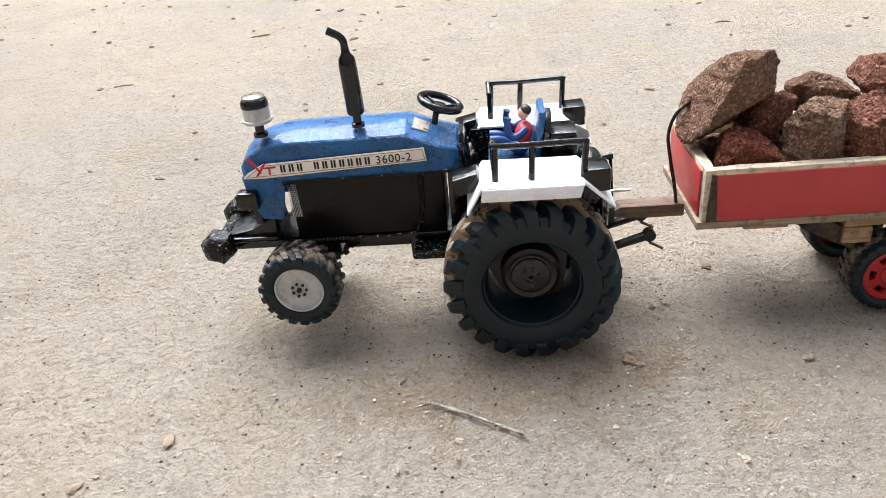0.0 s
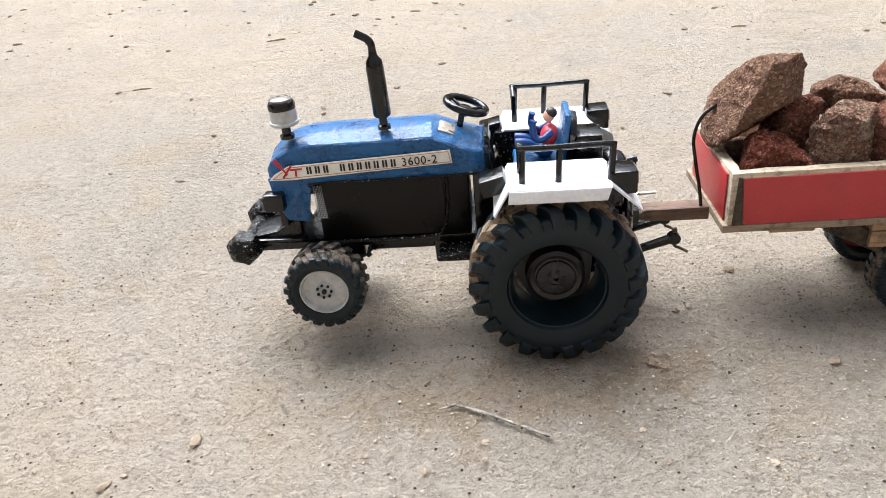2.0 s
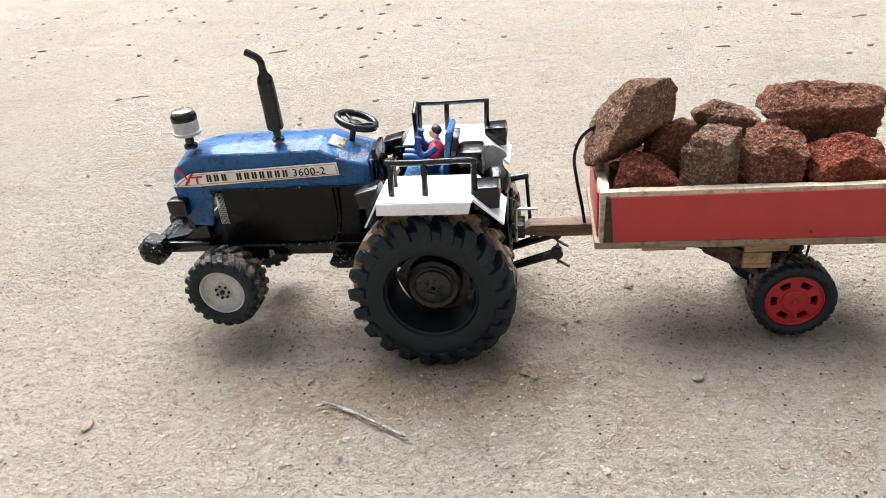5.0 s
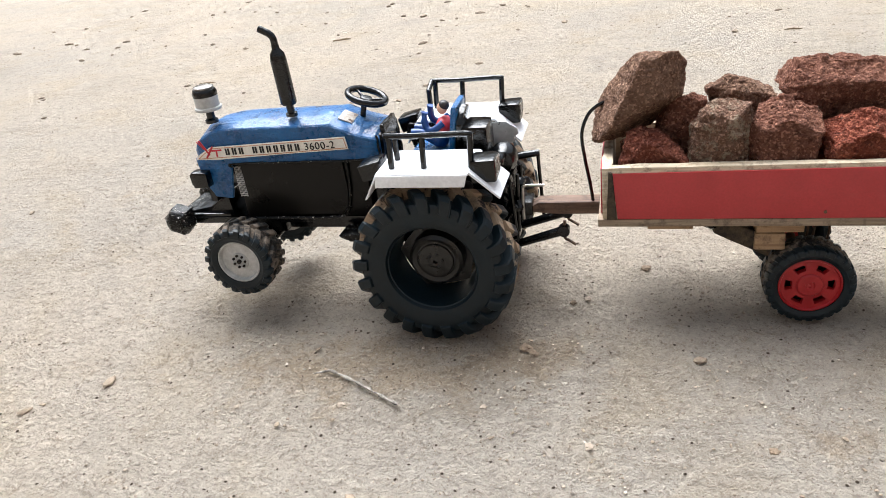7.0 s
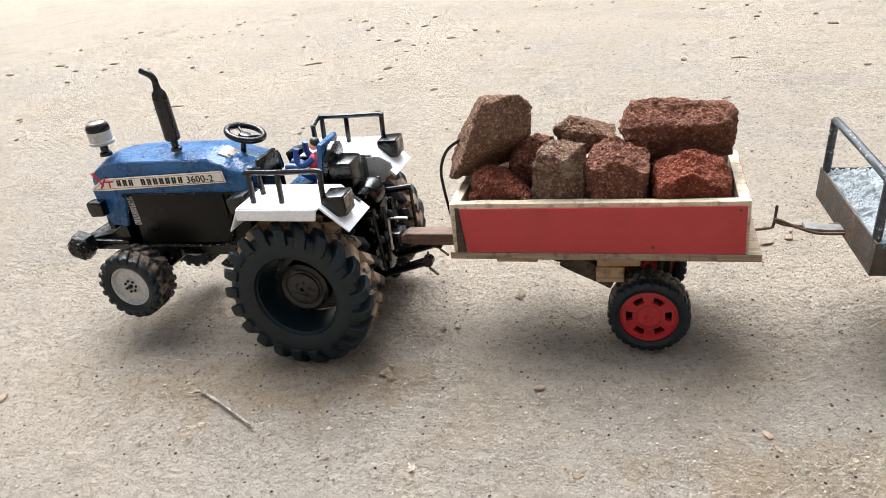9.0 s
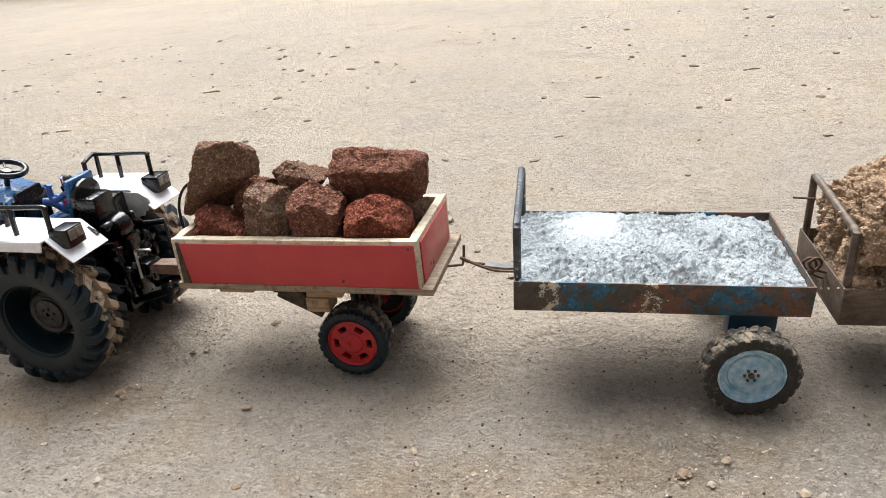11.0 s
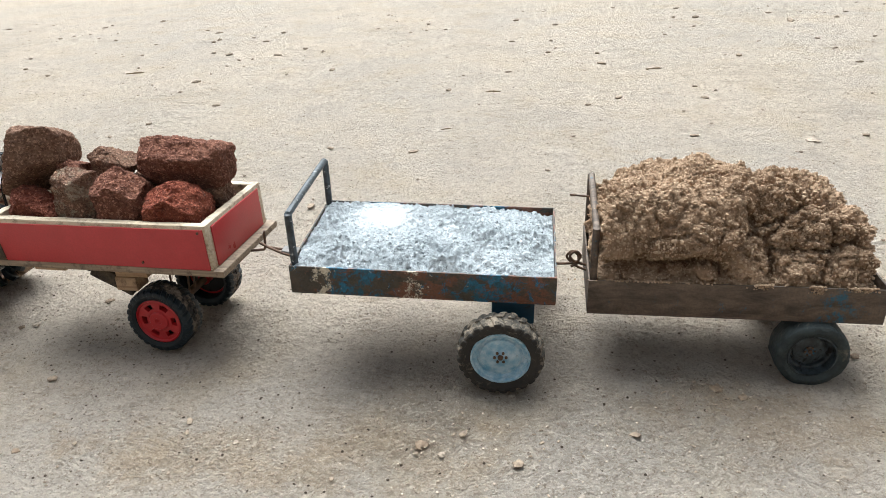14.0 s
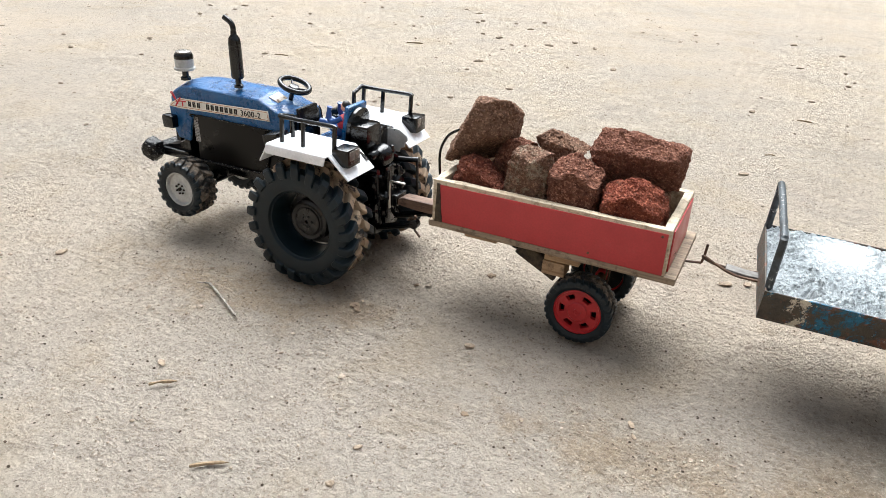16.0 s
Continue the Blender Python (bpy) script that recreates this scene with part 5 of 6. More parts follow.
# ---------------------------------------------------------------- tin trailers
def tin_box(parent, L, W, H, mat, z0, th=0.0016):
    """Five sheets of a shallow tray; the sheets butt at the corners."""
    bm = bmesh.new()
    box(bm, 0.0, L, 0.0, W, z0, z0 + th, 0.0003)
    part("floor_sheet", bm, mat, parent)
    for k, b in enumerate(((0, L, 0, th), (0, L, W - th, W), (0, th, th, W - th), (L - th, L, th, W - th))):
        bm = bmesh.new()
        box(bm, b[0], b[1], b[2], b[3], z0 + th, z0 + H, 0.0004)
        bmesh.ops.subdivide_edges(bm, edges=[e for e in bm.edges if e.calc_length() > 0.05], cuts=10, use_grid_fill=True)
        roughen(bm, 0.0007, 40, 40 + k)
        part("side_sheet", bm, mat, parent)


def u_rail(parent, x, y0, y1, z0, z1, mat, lean=0.0, dip=0.0):
    bm = bmesh.new()
    c = 0.006
    tube(bm, smooth_path([(x, y0, z0), (x + lean * 0.8, y0, z1 - c - dip), (x + lean, y0 + c * 0.3, z1 - c * 0.3 - dip), (x + lean, y0 + c, z1 - dip), (x + lean, (y0 + y1) / 2, z1 + 0.0005 - dip / 2), (x + lean, y1 - c, z1), (x + lean, y1 - c * 0.3, z1 - c * 0.3), (x + lean * 0.8, y1, z1 - c), (x, y1, z0)], 4), 0.0034, 10)
    roughen(bm, 0.0003, 200, 50)
    return part("front_rail", bm, mat, parent, "bent rod rail with chipped paint")


def plain_wheel(parent, flip, x, y, z, R, w, rim_r, rim_mat, rub, label, lugs, spin, dish=0.12, lug=0.045, worn=0.0):
    bm = bmesh.new()
    lathe(bm, [(0, -w * (0.42 - dish)), (rim_r * 0.16, -w * (0.42 - dish)), (rim_r * 0.18, -w * (0.40 - dish)), (rim_r * 0.68, -w * (0.37 - dish)), (rim_r * 0.72, -w * (0.30 - dish)), (rim_r * 0.78, -w * (0.30 - dish)), (rim_r * 0.82, -w * (0.39 - dish)), (rim_r * 0.93, -w * (0.41 - dish)), (rim_r * 0.96, -w * 0.45), (rim_r * 1.02, -w * 0.44), (rim_r * 1.03, w * 0.4), (0, w * 0.4)], 48)
    roughen(bm, 0.0003, 200, 60)
    hub = part("wheel", bm, rim_mat, parent, label)
    place(hub, x, y, z, flip, spin)
    bm = bmesh.new()
    bolts(bm, 6, rim_r * 0.20, rim_r * 0.05, -w * (0.405 - dish), 0.0014)
    lathe(bm, [(rim_r * 0.10, -w * (0.41 - dish)), (rim_r * 0.09, -w * (0.50 - dish)), (0, -w * (0.50 - dish))], 14)
    part("hub_bolts", bm, RUST, hub, "rusty hub bolts")
    bm = tyre_mesh(R, w, rim_r * 1.0, lugs, R * lug, 0.07, 0.60, R * lug * 0.55, 0.86, 0.95, 0.06)
    if worn:
        roughen(bm, worn, 110, 63)
    part("tyre", bm, rub, hub, "worn dusty rubber tyre", 28)
    return hub


ash_trailer = thing("ash_trailer", "rusty tin toy trailer with flaking blue paint", "trailer", pose(0.327, -0.009, 0.0, 0, 0, 5.5) @ pose(0, 0, 0, 3.0, 2.6, 0))


def build_ash_trailer():
    L, W, z0, H = 0.243, 0.142, 0.0895, 0.0285
    tin_box(ash_trailer, L, W, H, TIN, z0)
    u_rail(ash_trailer, 0.0035, 0.009, W - 0.006, z0 + 0.004, 0.166, plain("chipped_grey_blue_rod", hexc(36, 39, 41), hexc(70, 78, 84), 0.5, scale=150, dirt=hexc(190, 190, 186), dirt_at=(0.60, 0.66), dirt_scale=160), -0.001)
    bracket = plain("deep_blue_bracket", hexc(14, 50, 70), hexc(24, 70, 90), 0.5, dirt=hexc(50, 42, 36), dirt_at=(0.55, 0.65))
    for y0 in (0.020, 0.106):
        bm = bmesh.new()
        box(bm, 0.185, 0.225, y0, y0 + 0.016, 0.054, z0, 0.001)
        part("axle_bracket", bm, bracket, ash_trailer, "deep blue bracket")
    bm = bmesh.new()
    tube(bm, [(0.1965, -0.012, 0.0485), (0.207, 0.150, 0.0485)], 0.0048, 12)
    box(bm, 0.160, 0.190, 0.024, 0.118, 0.078, z0 - 0.0002, 0.001)
    part("axle", bm, RUST, ash_trailer)
    plain_wheel(ash_trailer, False, 0.196, -0.020, 0.0485, 0.0395, 0.021, 0.0264, RIM_BLUE, [RUBBER_SIDE, RUBBER_GREY], "pale blue dented metal rim", 24, 8, 0.10, 0.042, 0.0014)
    plain_wheel(ash_trailer, True, 0.208, 0.162, 0.0485, 0.0395, 0.021, 0.0264, RIM_BLUE, [RUBBER_SIDE, RUBBER_GREY], "pale blue dented metal rim", 24, 50, 0.10, 0.042, 0.0014)
    bm = bmesh.new()
    tube(bm, smooth_path([(0.004, 0.060, 0.094), (-0.020, 0.062, 0.093), (-0.040, 0.064, 0.099), (-0.050, 0.066, 0.103), (-0.053, 0.069, 0.102), (-0.050, 0.072, 0.098), (-0.040, 0.072, 0.095), (-0.020, 0.074, 0.093), (0.004, 0.078, 0.094)], 5), 0.0014, 8)
    part("tow_eye", bm, RUST, ash_trailer, "dark wire tow eye")
    bm = bmesh.new()
    prism(bm, [(0.004, 0.0955), (-0.012, 0.0955), (-0.030, 0.0975), (-0.030, 0.0945), (0.004, 0.0925)], 0.063, 0.075, 0.0008)
    roughen(bm, 0.0008, 300, 61)
    part("tow_plate", bm, plain("ash_dusted_plate", hexc(96, 93, 90), hexc(136, 132, 128), 0.8, scale=200), ash_trailer, "ash-dusted tow plate")
    bm = bmesh.new()
    tube(bm, smooth_path([(L - 0.002, 0.060, 0.098), (L + 0.012, 0.060, 0.099), (L + 0.020, 0.061, 0.100), (L + 0.024, 0.061, 0.107), (L + 0.019, 0.061, 0.112), (L + 0.014, 0.061, 0.107), (L + 0.018, 0.0615, 0.101), (L + 0.030, 0.062, 0.097)], 5), 0.0013, 8)
    part("tow_ring", bm, RUST, ash_trailer, "looped dark wire ring")


build_ash_trailer()


def heap(name, label, mat, m, L, W, base, height, nx, ny, seed):
    """A closed heap of loose stuff over an L by W floor; height gives the surface."""
    bm = bmesh.new()
    grid = []
    for j in range(ny + 1):
        row = []
        for i in range(nx + 1):
            u, v = i / nx, j / ny
            x, y, z = height(u, v)
            row.append(bm.verts.new((x, y, z)))
        grid.append(row)
    for j in range(ny):
        for i in range(nx):
            bm.faces.new((grid[j][i], grid[j][i + 1], grid[j + 1][i + 1], grid[j + 1][i]))
    return lone(name, bm, mat, label, name.split("_")[0], m, angle=80)


def load_ash():
    L, W = 0.240, 0.139
    m = ash_trailer.matrix_basis.copy()

    def height(u, v):
        x, y = 0.0017 + u * (L - 0.0004), 0.0017 + v * (W - 0.0004)
        p = Vector((x, y, 0))
        edge = min(u * L, (1 - u) * L, v * W, (1 - v) * W)
        z = 0.1140 + 0.010 * min(edge / 0.03, 1.0) * (0.6 + 0.4 * noise.noise(p * 16))
        z -= 0.006 * max(0, (u - 0.86) / 0.14) * (0.6 + 0.4 * v)
        q = p + 0.006 * noise.noise_vector(p * 90)
        powder = math.exp(-((u - 0.27) ** 2 / 0.022 + (v - 0.72) ** 2 / 0.045))
        crumbly = 0.6 + 0.7 * max(0.0, min(1.0, 0.5 + 1.6 * noise.noise(p * 22 + Vector((4, 0, 0)))))
        z += 0.0032 * noise.noise(p * 42) + (1 - 0.80 * powder) * crumbly * (0.0060 * abs(noise.noise(q * 125)) + 0.0036 * abs(noise.noise(q * 270 + Vector((3, 1, 0)))) + 0.0015 * abs(noise.noise(q * 560)) - 0.0016)
        z += 0.006 * math.exp(-((u - 0.28) ** 2 / 0.03 + (v - 0.82) ** 2 / 0.03))
        z -= 0.014 * math.exp(-((u - 0.57) ** 2 / 0.0012 + (v - 0.30) ** 2 / 0.005))
        z += 0.007 * math.exp(-((u - 0.58) ** 2 / 0.0016 + (v - 0.12) ** 2 / 0.004))
        return x, y, z
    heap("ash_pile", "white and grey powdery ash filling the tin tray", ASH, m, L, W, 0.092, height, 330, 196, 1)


load_ash()

sand_trailer = thing("sand_trailer", "dark rusty tin toy trailer carrying sand", "trailer", pose(0.599, 0.031, -0.006, 0, 0, 4.4) @ pose(0, 0, 0, 0, 1.2, 0))


def build_sand_trailer():
    L, W, z0, H = 0.255, 0.128, 0.0655, 0.0345
    tin_box(sand_trailer, L, W, H, TIN_DARK, z0)
    u_rail(sand_trailer, 0.004, 0.008, W - 0.006, z0 + 0.004, 0.156, TIN_DARK, 0.001, 0.008)
    bm = bmesh.new()
    box(bm, 0.165, 0.220, 0.016, 0.112, 0.058, z0, 0.001)
    tube(bm, [(0.200, 0.000, 0.0345), (0.200, 0.128, 0.0345)], 0.0048, 12)
    box(bm, 0.189, 0.207, 0.030, 0.040, 0.034, 0.060, 0.001)
    box(bm, 0.189, 0.207, 0.088, 0.098, 0.034, 0.060, 0.001)
    part("axle", bm, TIN_DARK, sand_trailer)
    rim = plain("grey_crusted_rim", hexc(26, 32, 36), hexc(70, 80, 84), 0.5, scale=110, fine=500, bump=0.0008, dirt=hexc(24, 22, 20), dirt_at=(0.52, 0.62), dirt_scale=90)
    MOSSY = plain("mossy_grey_rubber", hexc(24, 33, 35), hexc(54, 63, 63), 0.7, scale=70, fine=400, bump=0.0022, dirt=hexc(112, 106, 94), dirt_at=(0.57, 0.68), dirt_scale=60)
    plain_wheel(sand_trailer, False, 0.200, 0.0040, 0.0345, 0.0318, 0.028, 0.0205, rim, [MOSSY, MOSSY], "grey crusted rim", 30, 4, 0.30, 0.008, 0.0008)
    plain_wheel(sand_trailer, True, 0.200, 0.1240, 0.0345, 0.0318, 0.028, 0.0205, rim, [MOSSY, MOSSY], "grey crusted rim", 30, 33, 0.30, 0.008, 0.0008)
    bm = bmesh.new()
    tube(bm, smooth_path([(0.004, 0.050, 0.084), (-0.006, 0.050, 0.087), (-0.013, 0.050, 0.092), (-0.0185, 0.0495, 0.099), (-0.014, 0.049, 0.105), (-0.008, 0.049, 0.101), (-0.008, 0.0485, 0.093), (-0.0145, 0.048, 0.089)], 5), 0.0013, 8)
    part("tow_hook", bm, RUST, sand_trailer, "looped wire hook")
    bm = bmesh.new()
    tube(bm, [(0.004, 0.108, 0.138), (-0.016, 0.110, 0.139)], 0.0010, 6)
    part("loose_wire", bm, RUST, sand_trailer, "loose end of wire")


build_sand_trailer()


def load_sand():
    m = sand_trailer.matrix_basis.copy()

    def ease(t, a, b):
        k = min(1.0, max(0.0, (t - a) / (b - a)))
        return k * k * (3 - 2 * k)
    bm = bmesh.new()
    bmesh.ops.create_cube(bm, size=2)
    bmesh.ops.subdivide_edges(bm, edges=bm.edges[:], cuts=139, use_grid_fill=True)
    bmesh.ops.delete(bm, geom=[v for v in bm.verts if v.co.z < -0.05], context="VERTS")
    for v in bm.verts:
        p = v.co
        q = (abs(p.x) ** 9 + abs(p.y) ** 8) ** (1 / 8.5)
        bend = 3.4 + 2.4 * min(1.0, max(0.0, -2 * p.x))
        k = (q ** bend + abs(p.z) ** bend) ** (1 / bend)
        p = p / max(k, 1e-6)
        fall = 1.0 - 0.15 * max(0.0, p.x - 0.1) ** 2 - 0.02 * max(0.0, -p.x) ** 3
        v.co = Vector((0.1275 + p.x * 0.123, 0.064 + p.y * 0.0605 + 0.026 * max(0.0, -p.y) * max(0.0, p.z - 0.12), 0.0915 + 0.088 * max(p.z, -0.02) * fall))
    bm.normal_update()
    for v in bm.verts:
        p, up = v.co.copy(), min(1.0, max(0.0, (v.co.z - 0.094) / 0.02))
        warp = p + 0.012 * noise.noise_vector(p * 30) + 0.004 * noise.noise_vector(p * 100)
        big, lump, bit = noise.voronoi(warp * 24)[0], noise.voronoi(warp * 75)[0], noise.voronoi(warp * 210)[0]
        crack = max(0.0, 1 - (big[1] - big[0]) / 0.16)
        chink = max(0.0, 1 - (lump[1] - lump[0]) / 0.30)
        front = ease(p.y, 0.060, 0.020)
        # one big smooth clod lies on the front half; loose crumbs fill the tray below it and the slope beside it
        sway = 0.018 * noise.noise(p * 24 + Vector((2, 0, 0))) + 0.006 * noise.noise(p * 80)
        clod = ease(p.x, 0.010, 0.020) * ease(p.x + sway, 0.138, 0.118) * ease(p.z + 0.8 * sway, 0.117, 0.127)
        loose = 1.0 - 0.66 * clod
        a = 0.0090 * noise.noise(p * 19 + Vector((9, 3, 0))) - 0.0200 * crack * crack * loose
        a += loose * (0.0150 * (0.45 - big[0]) + 0.0080 * (0.45 - lump[0]) - 0.0060 * chink * chink) + 0.0062 * (0.42 - bit[0]) + 0.0026 * noise.noise(p * 330)
        a += 0.0150 * clod * front
        a -= 0.0130 * front * ease(p.x, 0.135, 0.120) * math.exp(-((p.z - 0.115 + 0.6 * sway) / 0.006) ** 2)
        a -= 0.0170 * math.exp(-((p.x - 0.148) ** 2 / 0.00016 + (p.z - 0.163) ** 2 / 0.00010 + (p.y - 0.030) ** 2 / 0.0006))
        a += 0.0110 * math.exp(-(((p.x - 0.128) / 0.016) ** 4 + ((p.y - 0.046) / 0.018) ** 4)) * ease(p.z, 0.150, 0.165)
        a += 0.0210 * math.exp(-((p.x - 0.100) ** 2 / 0.0003 + (p.y - 0.070) ** 2 / 0.0006)) * ease(p.z, 0.150, 0.165)
        a += 0.0060 * math.exp(-((p.x - 0.190) ** 2 / 0.0002 + (p.y - 0.060) ** 2 / 0.0010)) * ease(p.z, 0.140, 0.160)
        v.co += v.normal * a * (0.35 + 0.65 * up)
        v.co.y = max(v.co.y, 0.0005 if v.co.z > 0.1005 else 0.0022)
        v.co.x = min(max(v.co.x, 0.0025 if v.co.z < 0.103 else -0.008), 0.2525)
    pile = lone("sand_pile", bm, SAND, "damp brown clumped sand heaped in the tray", "sand", m, angle=85)
    rnd = random.Random(4)
    me = pile.data
    polys = [q for q in me.polygons]
    weights = np.cumsum([q.area for q in polys])
    verts, faces = [], []
    ico = bmesh.new()
    bmesh.ops.create_icosphere(ico, subdivisions=1, radius=1)
    iv, ff = [v.co.copy() for v in ico.verts], [[v.index for v in f.verts] for f in ico.faces]
    ico.free()
    for _ in range(34000):
        q = polys[int(np.searchsorted(weights, rnd.random() * weights[-1]))]
        c = q.center + q.normal * rnd.uniform(0.0001, 0.0008)
        size = 0.0005 + 0.0006 * rnd.random() + 0.0014 * rnd.random() ** 8
        n = len(verts)
        for p in iv:
            k = size * rnd.uniform(0.7, 1.2)
            verts.append(c + p * k)
        faces += [[n + i for i in f] for f in ff]
    for cx, spread, low, count in ((0.150, 0.004, 0.004, 90), (0.196, 0.003, 0.007, 110), (0.232, 0.006, 0.004, 120), (0.060, 0.030, 0.001, 80)):
        for _ in range(count):
            c = Vector((rnd.gauss(cx, spread), rnd.uniform(-0.0012, 0.0010), 0.1012 - low * rnd.random() ** 2))
            size, n = rnd.uniform(0.0007, 0.0012), len(verts)
            verts += [c + p * size * rnd.uniform(0.7, 1.2) for p in iv]
            faces += [[n + i for i in f] for f in ff]
    cm = bpy.data.meshes.new("crumbs")
    cm.from_pydata(verts, [], faces)
    cm.materials.append(SAND_CRUMB)
    crumbs = new("crumbs", cm)
    crumbs.parent = pile
    crumbs["kind"] = "stuff"


load_sand()


# ---------------------------------------------------------------- litter on the ground
def pebbles():
    rnd = random.Random(11)
    verts, faces = [], []
    ico = bmesh.new()
    bmesh.ops.create_icosphere(ico, subdivisions=1, radius=1)
    ico.verts.ensure_lookup_table()
    iv = [v.co.copy() for v in ico.verts]
    ff = [[v.index for v in f.verts] for f in ico.faces]
    ico.free()
    for _ in range(34000):
        if rnd.random() < 0.78:
            x, y = rnd.uniform(-0.7, 1.2), rnd.uniform(-0.38, 0.35)
        else:
            x, y = rnd.uniform(-2.2, 2.4), rnd.uniform(0.3, 2.6)
        s = 0.0004 + 0.0011 * rnd.random() ** 7
        if y > 0.6:
            s *= 1.8
        f = rnd.uniform(0.45, 0.8)
        n = len(verts)
        for p in iv:
            k = s * rnd.uniform(0.7, 1.25)
            verts.append((x + p.x * k, y + p.y * k, p.z * k * f - s * 0.1 - 0.0009 - fall(x)))
        faces += [[n + i for i in q] for q in ff]
    me = bpy.data.meshes.new("pebbles")
    me.from_pydata(verts, [], faces)
    me.materials.append(PEBBLE)
    return tagged(new("pebbles", me), "loose grit and small pebbles", "pebbles", kind="stuff")


pebbles()


def far_litter():
    """Crumbs of dung, bark and soil strewn over the yard beyond the train."""
    rnd = random.Random(21)
    verts, faces = [], []
    ico = bmesh.new()
    bmesh.ops.create_icosphere(ico, subdivisions=1, radius=1)
    iv, ff = [v.co.copy() for v in ico.verts], [[v.index for v in f.verts] for f in ico.faces]
    ico.free()
    heaps = ((-0.055, -0.055, 0.030), (-0.19, -0.09, 0.055), (0.10, 0.02, 0.035), (0.30, -0.12, 0.030), (0.46, -0.10, 0.040), (0.71, 0.01, 0.030), (0.60, -0.10, 0.060), (0.92, 0.10, 0.060), (-0.30, 0.30, 0.070), (-0.05, -0.16, 0.060), (0.20, -0.17, 0.080), (0.40, 0.42, 0.090), (0.97, 0.22, 0.080), (1.02, 0.40, 0.100), (0.15, 0.55, 0.12))
    for k in range(4000):
        x, y = rnd.uniform(-2.2, 2.2), 0.22 + 2.2 * rnd.random() ** 1.2
        if rnd.random() < 0.15:
            x, y = rnd.uniform(-0.6, 1.1), rnd.uniform(-0.33, -0.05)
        s = (0.0008 + 0.0048 * rnd.random() ** 7) * (1 + 0.5 * y)
        if k >= 1400:
            cx, cy, wide = heaps[(k - 1400) % len(heaps)]
            x, y, s = rnd.gauss(cx, wide), rnd.gauss(cy, wide * 0.6), 0.0004 + 0.0009 * rnd.random() ** 4
        a, long = rnd.uniform(0, 3.1), rnd.uniform(1, 2.2)
        off = Vector((rnd.uniform(0, 50), 0, 0))
        n = len(verts)
        for p in iv:
            q = p * s * (1 + 0.5 * noise.noise(p * 1.8 + off))
            qx, qy = q.x * long, q.y
            verts.append((x + qx * math.cos(a) - qy * math.sin(a), y + qx * math.sin(a) + qy * math.cos(a), q.z * 0.5 + 0.0003 - fall(x)))
        faces += [[n + i for i in q] for q in ff]
    me = bpy.data.meshes.new("soil_crumbs")
    me.from_pydata(verts, [], faces)
    me.materials.append(plain("brown_soil_crumbs", hexc(112, 97, 82), hexc(156, 139, 119), 0.95, scale=160, fine=600, bump=0.001))
    return tagged(new("soil_crumbs", me), "brown crumbs of soil and bark strewn on the earth", "soil crumbs", kind="stuff")


far_litter()


def clod(x, y, s, seed, mat, label, category, name="clod", flat=0.42, group=""):
    rnd = random.Random(seed)
    bm = bmesh.new()
    bmesh.ops.create_icosphere(bm, subdivisions=3, radius=1)
    off = Vector((seed, seed * 2, 0))
    for v in bm.verts:
        k = 1 + 0.5 * noise.noise(v.co * 1.6 + off) + 0.45 * noise.noise(v.co * 4 + off) + 0.25 * noise.noise(v.co * 9 + off)
        v.co = v.co * k * s
        v.co.z *= flat
    return lone(name, bm, mat, label, category, pose(x, y, s * flat * 0.25 - 0.001 - fall(x), 0, 0, rnd.uniform(0, 360)), group, angle=60)


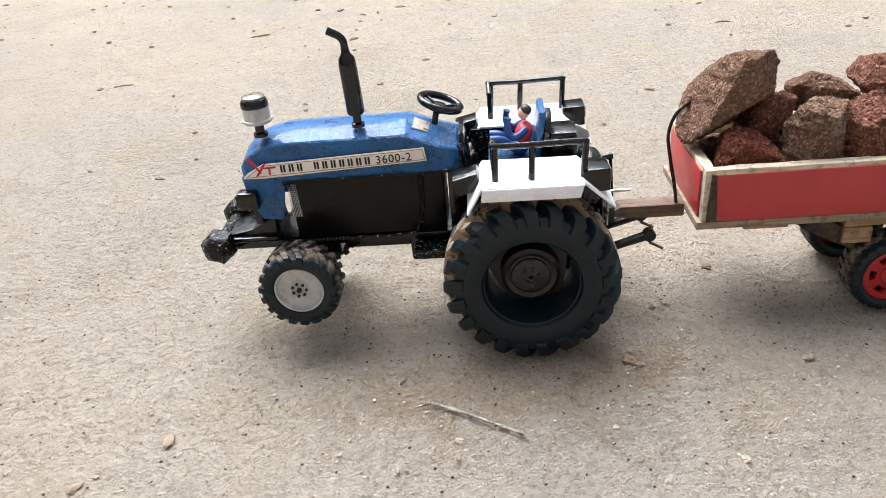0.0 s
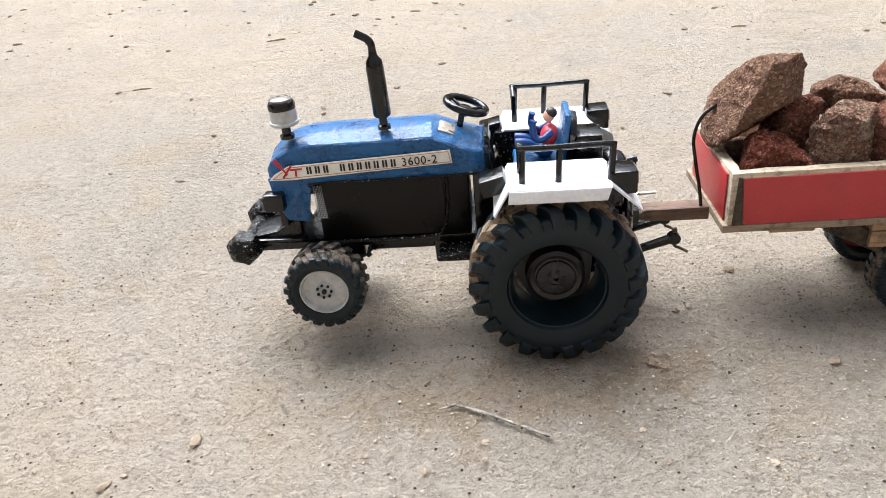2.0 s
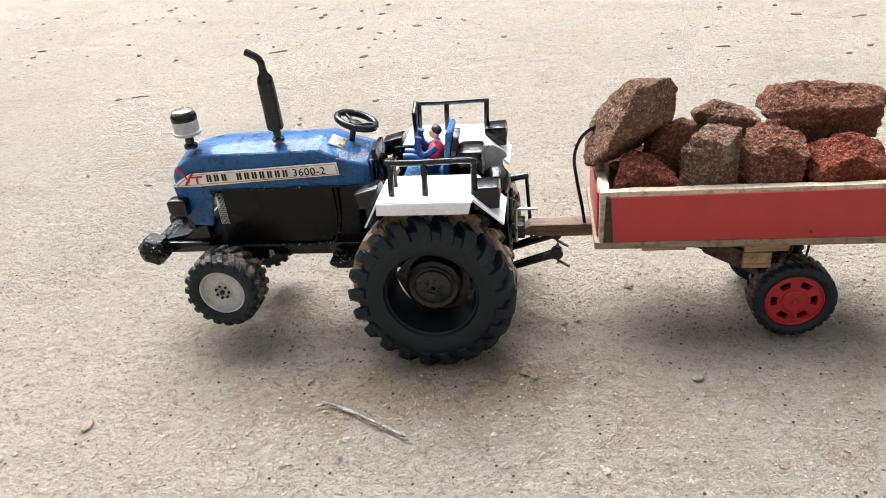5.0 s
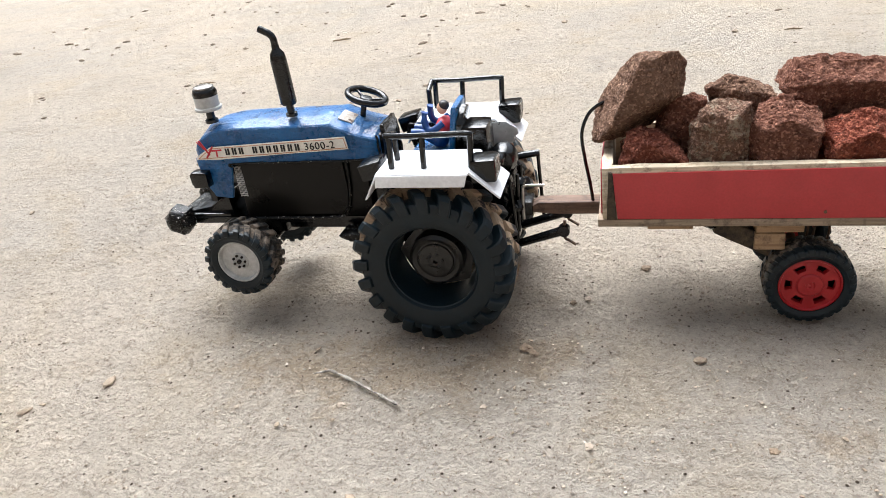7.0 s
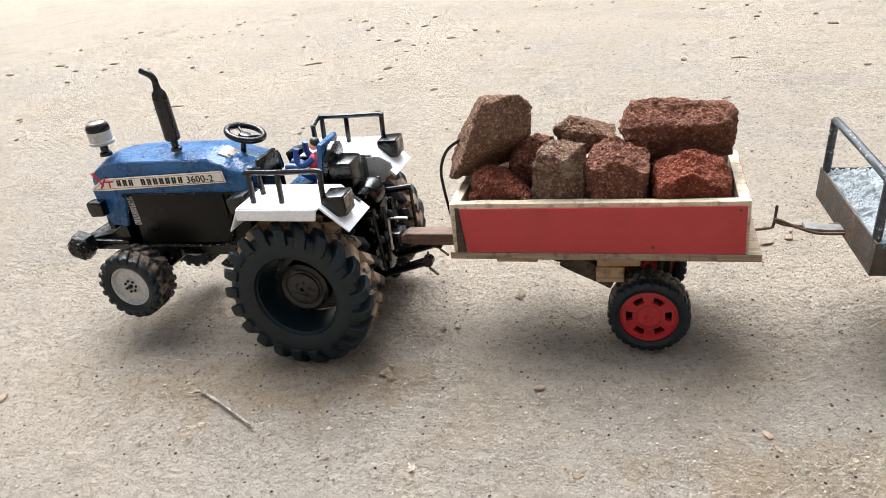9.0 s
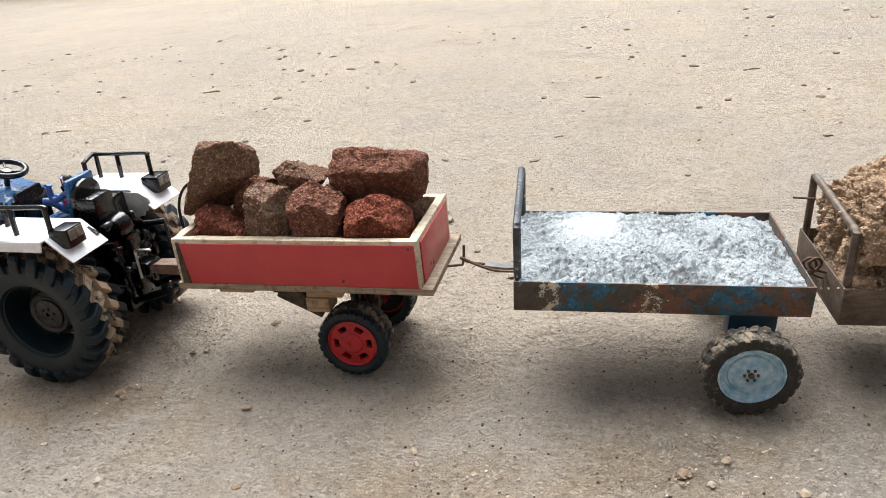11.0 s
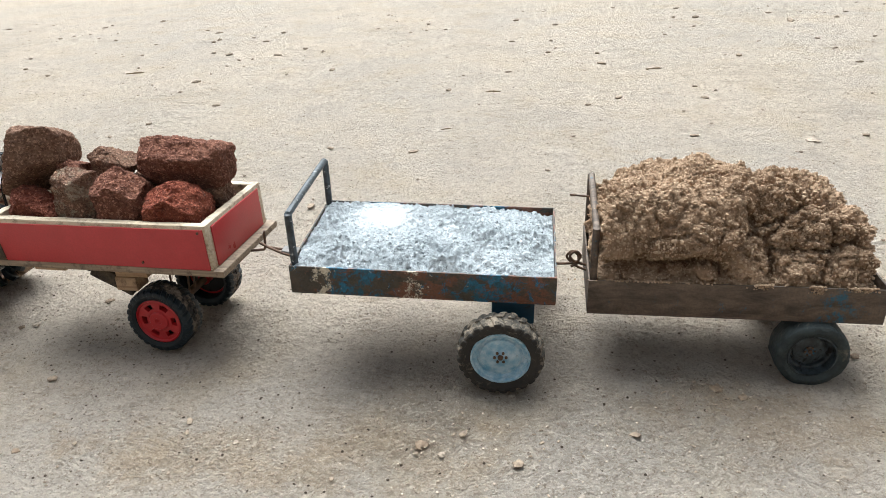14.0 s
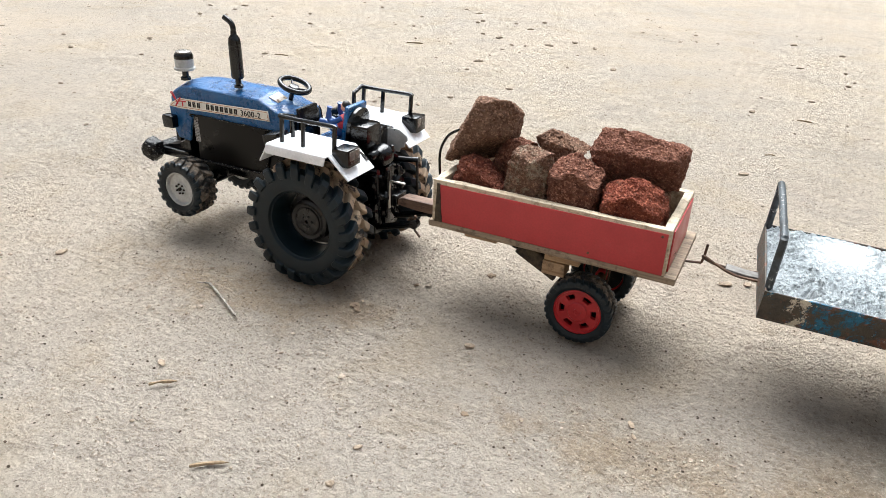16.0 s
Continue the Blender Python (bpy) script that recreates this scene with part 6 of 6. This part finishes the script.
def litter():
    rnd = random.Random(5)
    bm = bmesh.new()
    rs = [0.0012 + 0.0005 * math.sin(k * 1.9) for k in range(18)] + [0.0006]
    tube(bm, smooth_path([(-0.232, -0.099, 0.0022), (-0.205, -0.113, 0.0028), (-0.185, -0.124, 0.0024), (-0.160, -0.138, 0.0020)], 6), rs, 8)
    tube(bm, [(-0.232, -0.099, 0.003), (-0.247, -0.104, 0.002)], [0.0014, 0.0006], 6)
    roughen(bm, 0.0010, 300, 70)
    lone("twig", bm, TWIG, "short bleached twig lying on the earth", "twig")
    LIGHT = plain("pale_clod_earth", hexc(140, 126, 111), hexc(168, 153, 136), 0.95, scale=200, fine=700, bump=0.001)
    BROWN = plain("brown_clod_earth", hexc(108, 91, 75), hexc(136, 117, 97), 0.95, scale=200, fine=700, bump=0.001)
    for k, (x, y, size, mt) in enumerate(((-0.209, -0.140, 0.0085, LIGHT), (-0.005, -0.168, 0.008, LIGHT), (-0.090, -0.132, 0.007, LIGHT), (-0.066, -0.051, 0.010, BROWN), (-0.058, -0.058, 0.007, BROWN), (0.038, 0.092, 0.010, BROWN), (-0.017, 0.032, 0.008, LIGHT), (-0.030, 0.025, 0.006, BROWN), (0.997, 0.355, 0.012, LIGHT), (0.853, 0.091, 0.008, BROWN), (-0.30, -0.15, 0.006, LIGHT), (0.12, -0.16, 0.006, BROWN), (0.31, -0.12, 0.006, LIGHT), (0.47, -0.10, 0.010, BROWN), (0.49, -0.108, 0.007, LIGHT), (0.66, -0.13, 0.006, BROWN), (0.72, 0.02, 0.010, BROWN), (0.74, 0.01, 0.007, BROWN), (0.93, 0.03, 0.006, LIGHT))):
        clod(x, y, size * (0.52 if mt is BROWN else 0.40), k + 3, mt, "crumbly lump of dry earth on the ground", "clod", group="earth clods")
    CHIP = plain("blue_grey_chip", hexc(84, 92, 96), hexc(126, 134, 138), 0.7, scale=150)
    clod(0.973, 0.092, 0.0042, 44, CHIP, "small blue-grey stone chip on the ground", "chip", "stone_chip", 0.5)
    clod(1.032, 0.483, 0.0065, 40, plain("faded_brick", hexc(168, 128, 112), hexc(186, 150, 134), 0.9, scale=150), "small reddish brick chip on the ground", "chip", "brick_chip", 0.4)
    clod(0.962, 0.769, 0.011, 41, LIGHT, "pale flat pebble on the ground", "pebble", "flat_pebble", 0.35)
    for k, (x, y, a, ln) in enumerate(((-0.75, 1.337, 20, 0.05), (-0.139, -0.260, 40, 0.024), (-0.029, -0.319, 35, 0.03), (-0.95, 0.95, 10, 0.04), (0.35, 1.10, -5, 0.035), (0.72, 1.35, 15, 0.04), (-0.45, 0.62, 70, 0.03), (0.30, 0.80, 30, 0.02))):
        bm = bmesh.new()
        tube(bm, smooth_path([(-ln / 2, 0, 0.0015), (0, ln * 0.02, 0.0025), (ln / 2, ln * 0.03, 0.0015)], 4), [0.0006 + ln * 0.022] * 4 + [0.0006 + ln * 0.030] * 3 + [0.0008] * 2, 7)
        roughen(bm, 0.0012, 220, 80 + k)
        lone("dry_stalk", bm, LEAF_DRY, "dry brown stalk lying on the earth", "stalk", pose(x, y, -fall(x), 0, 0, a), "dry stalks")


litter()
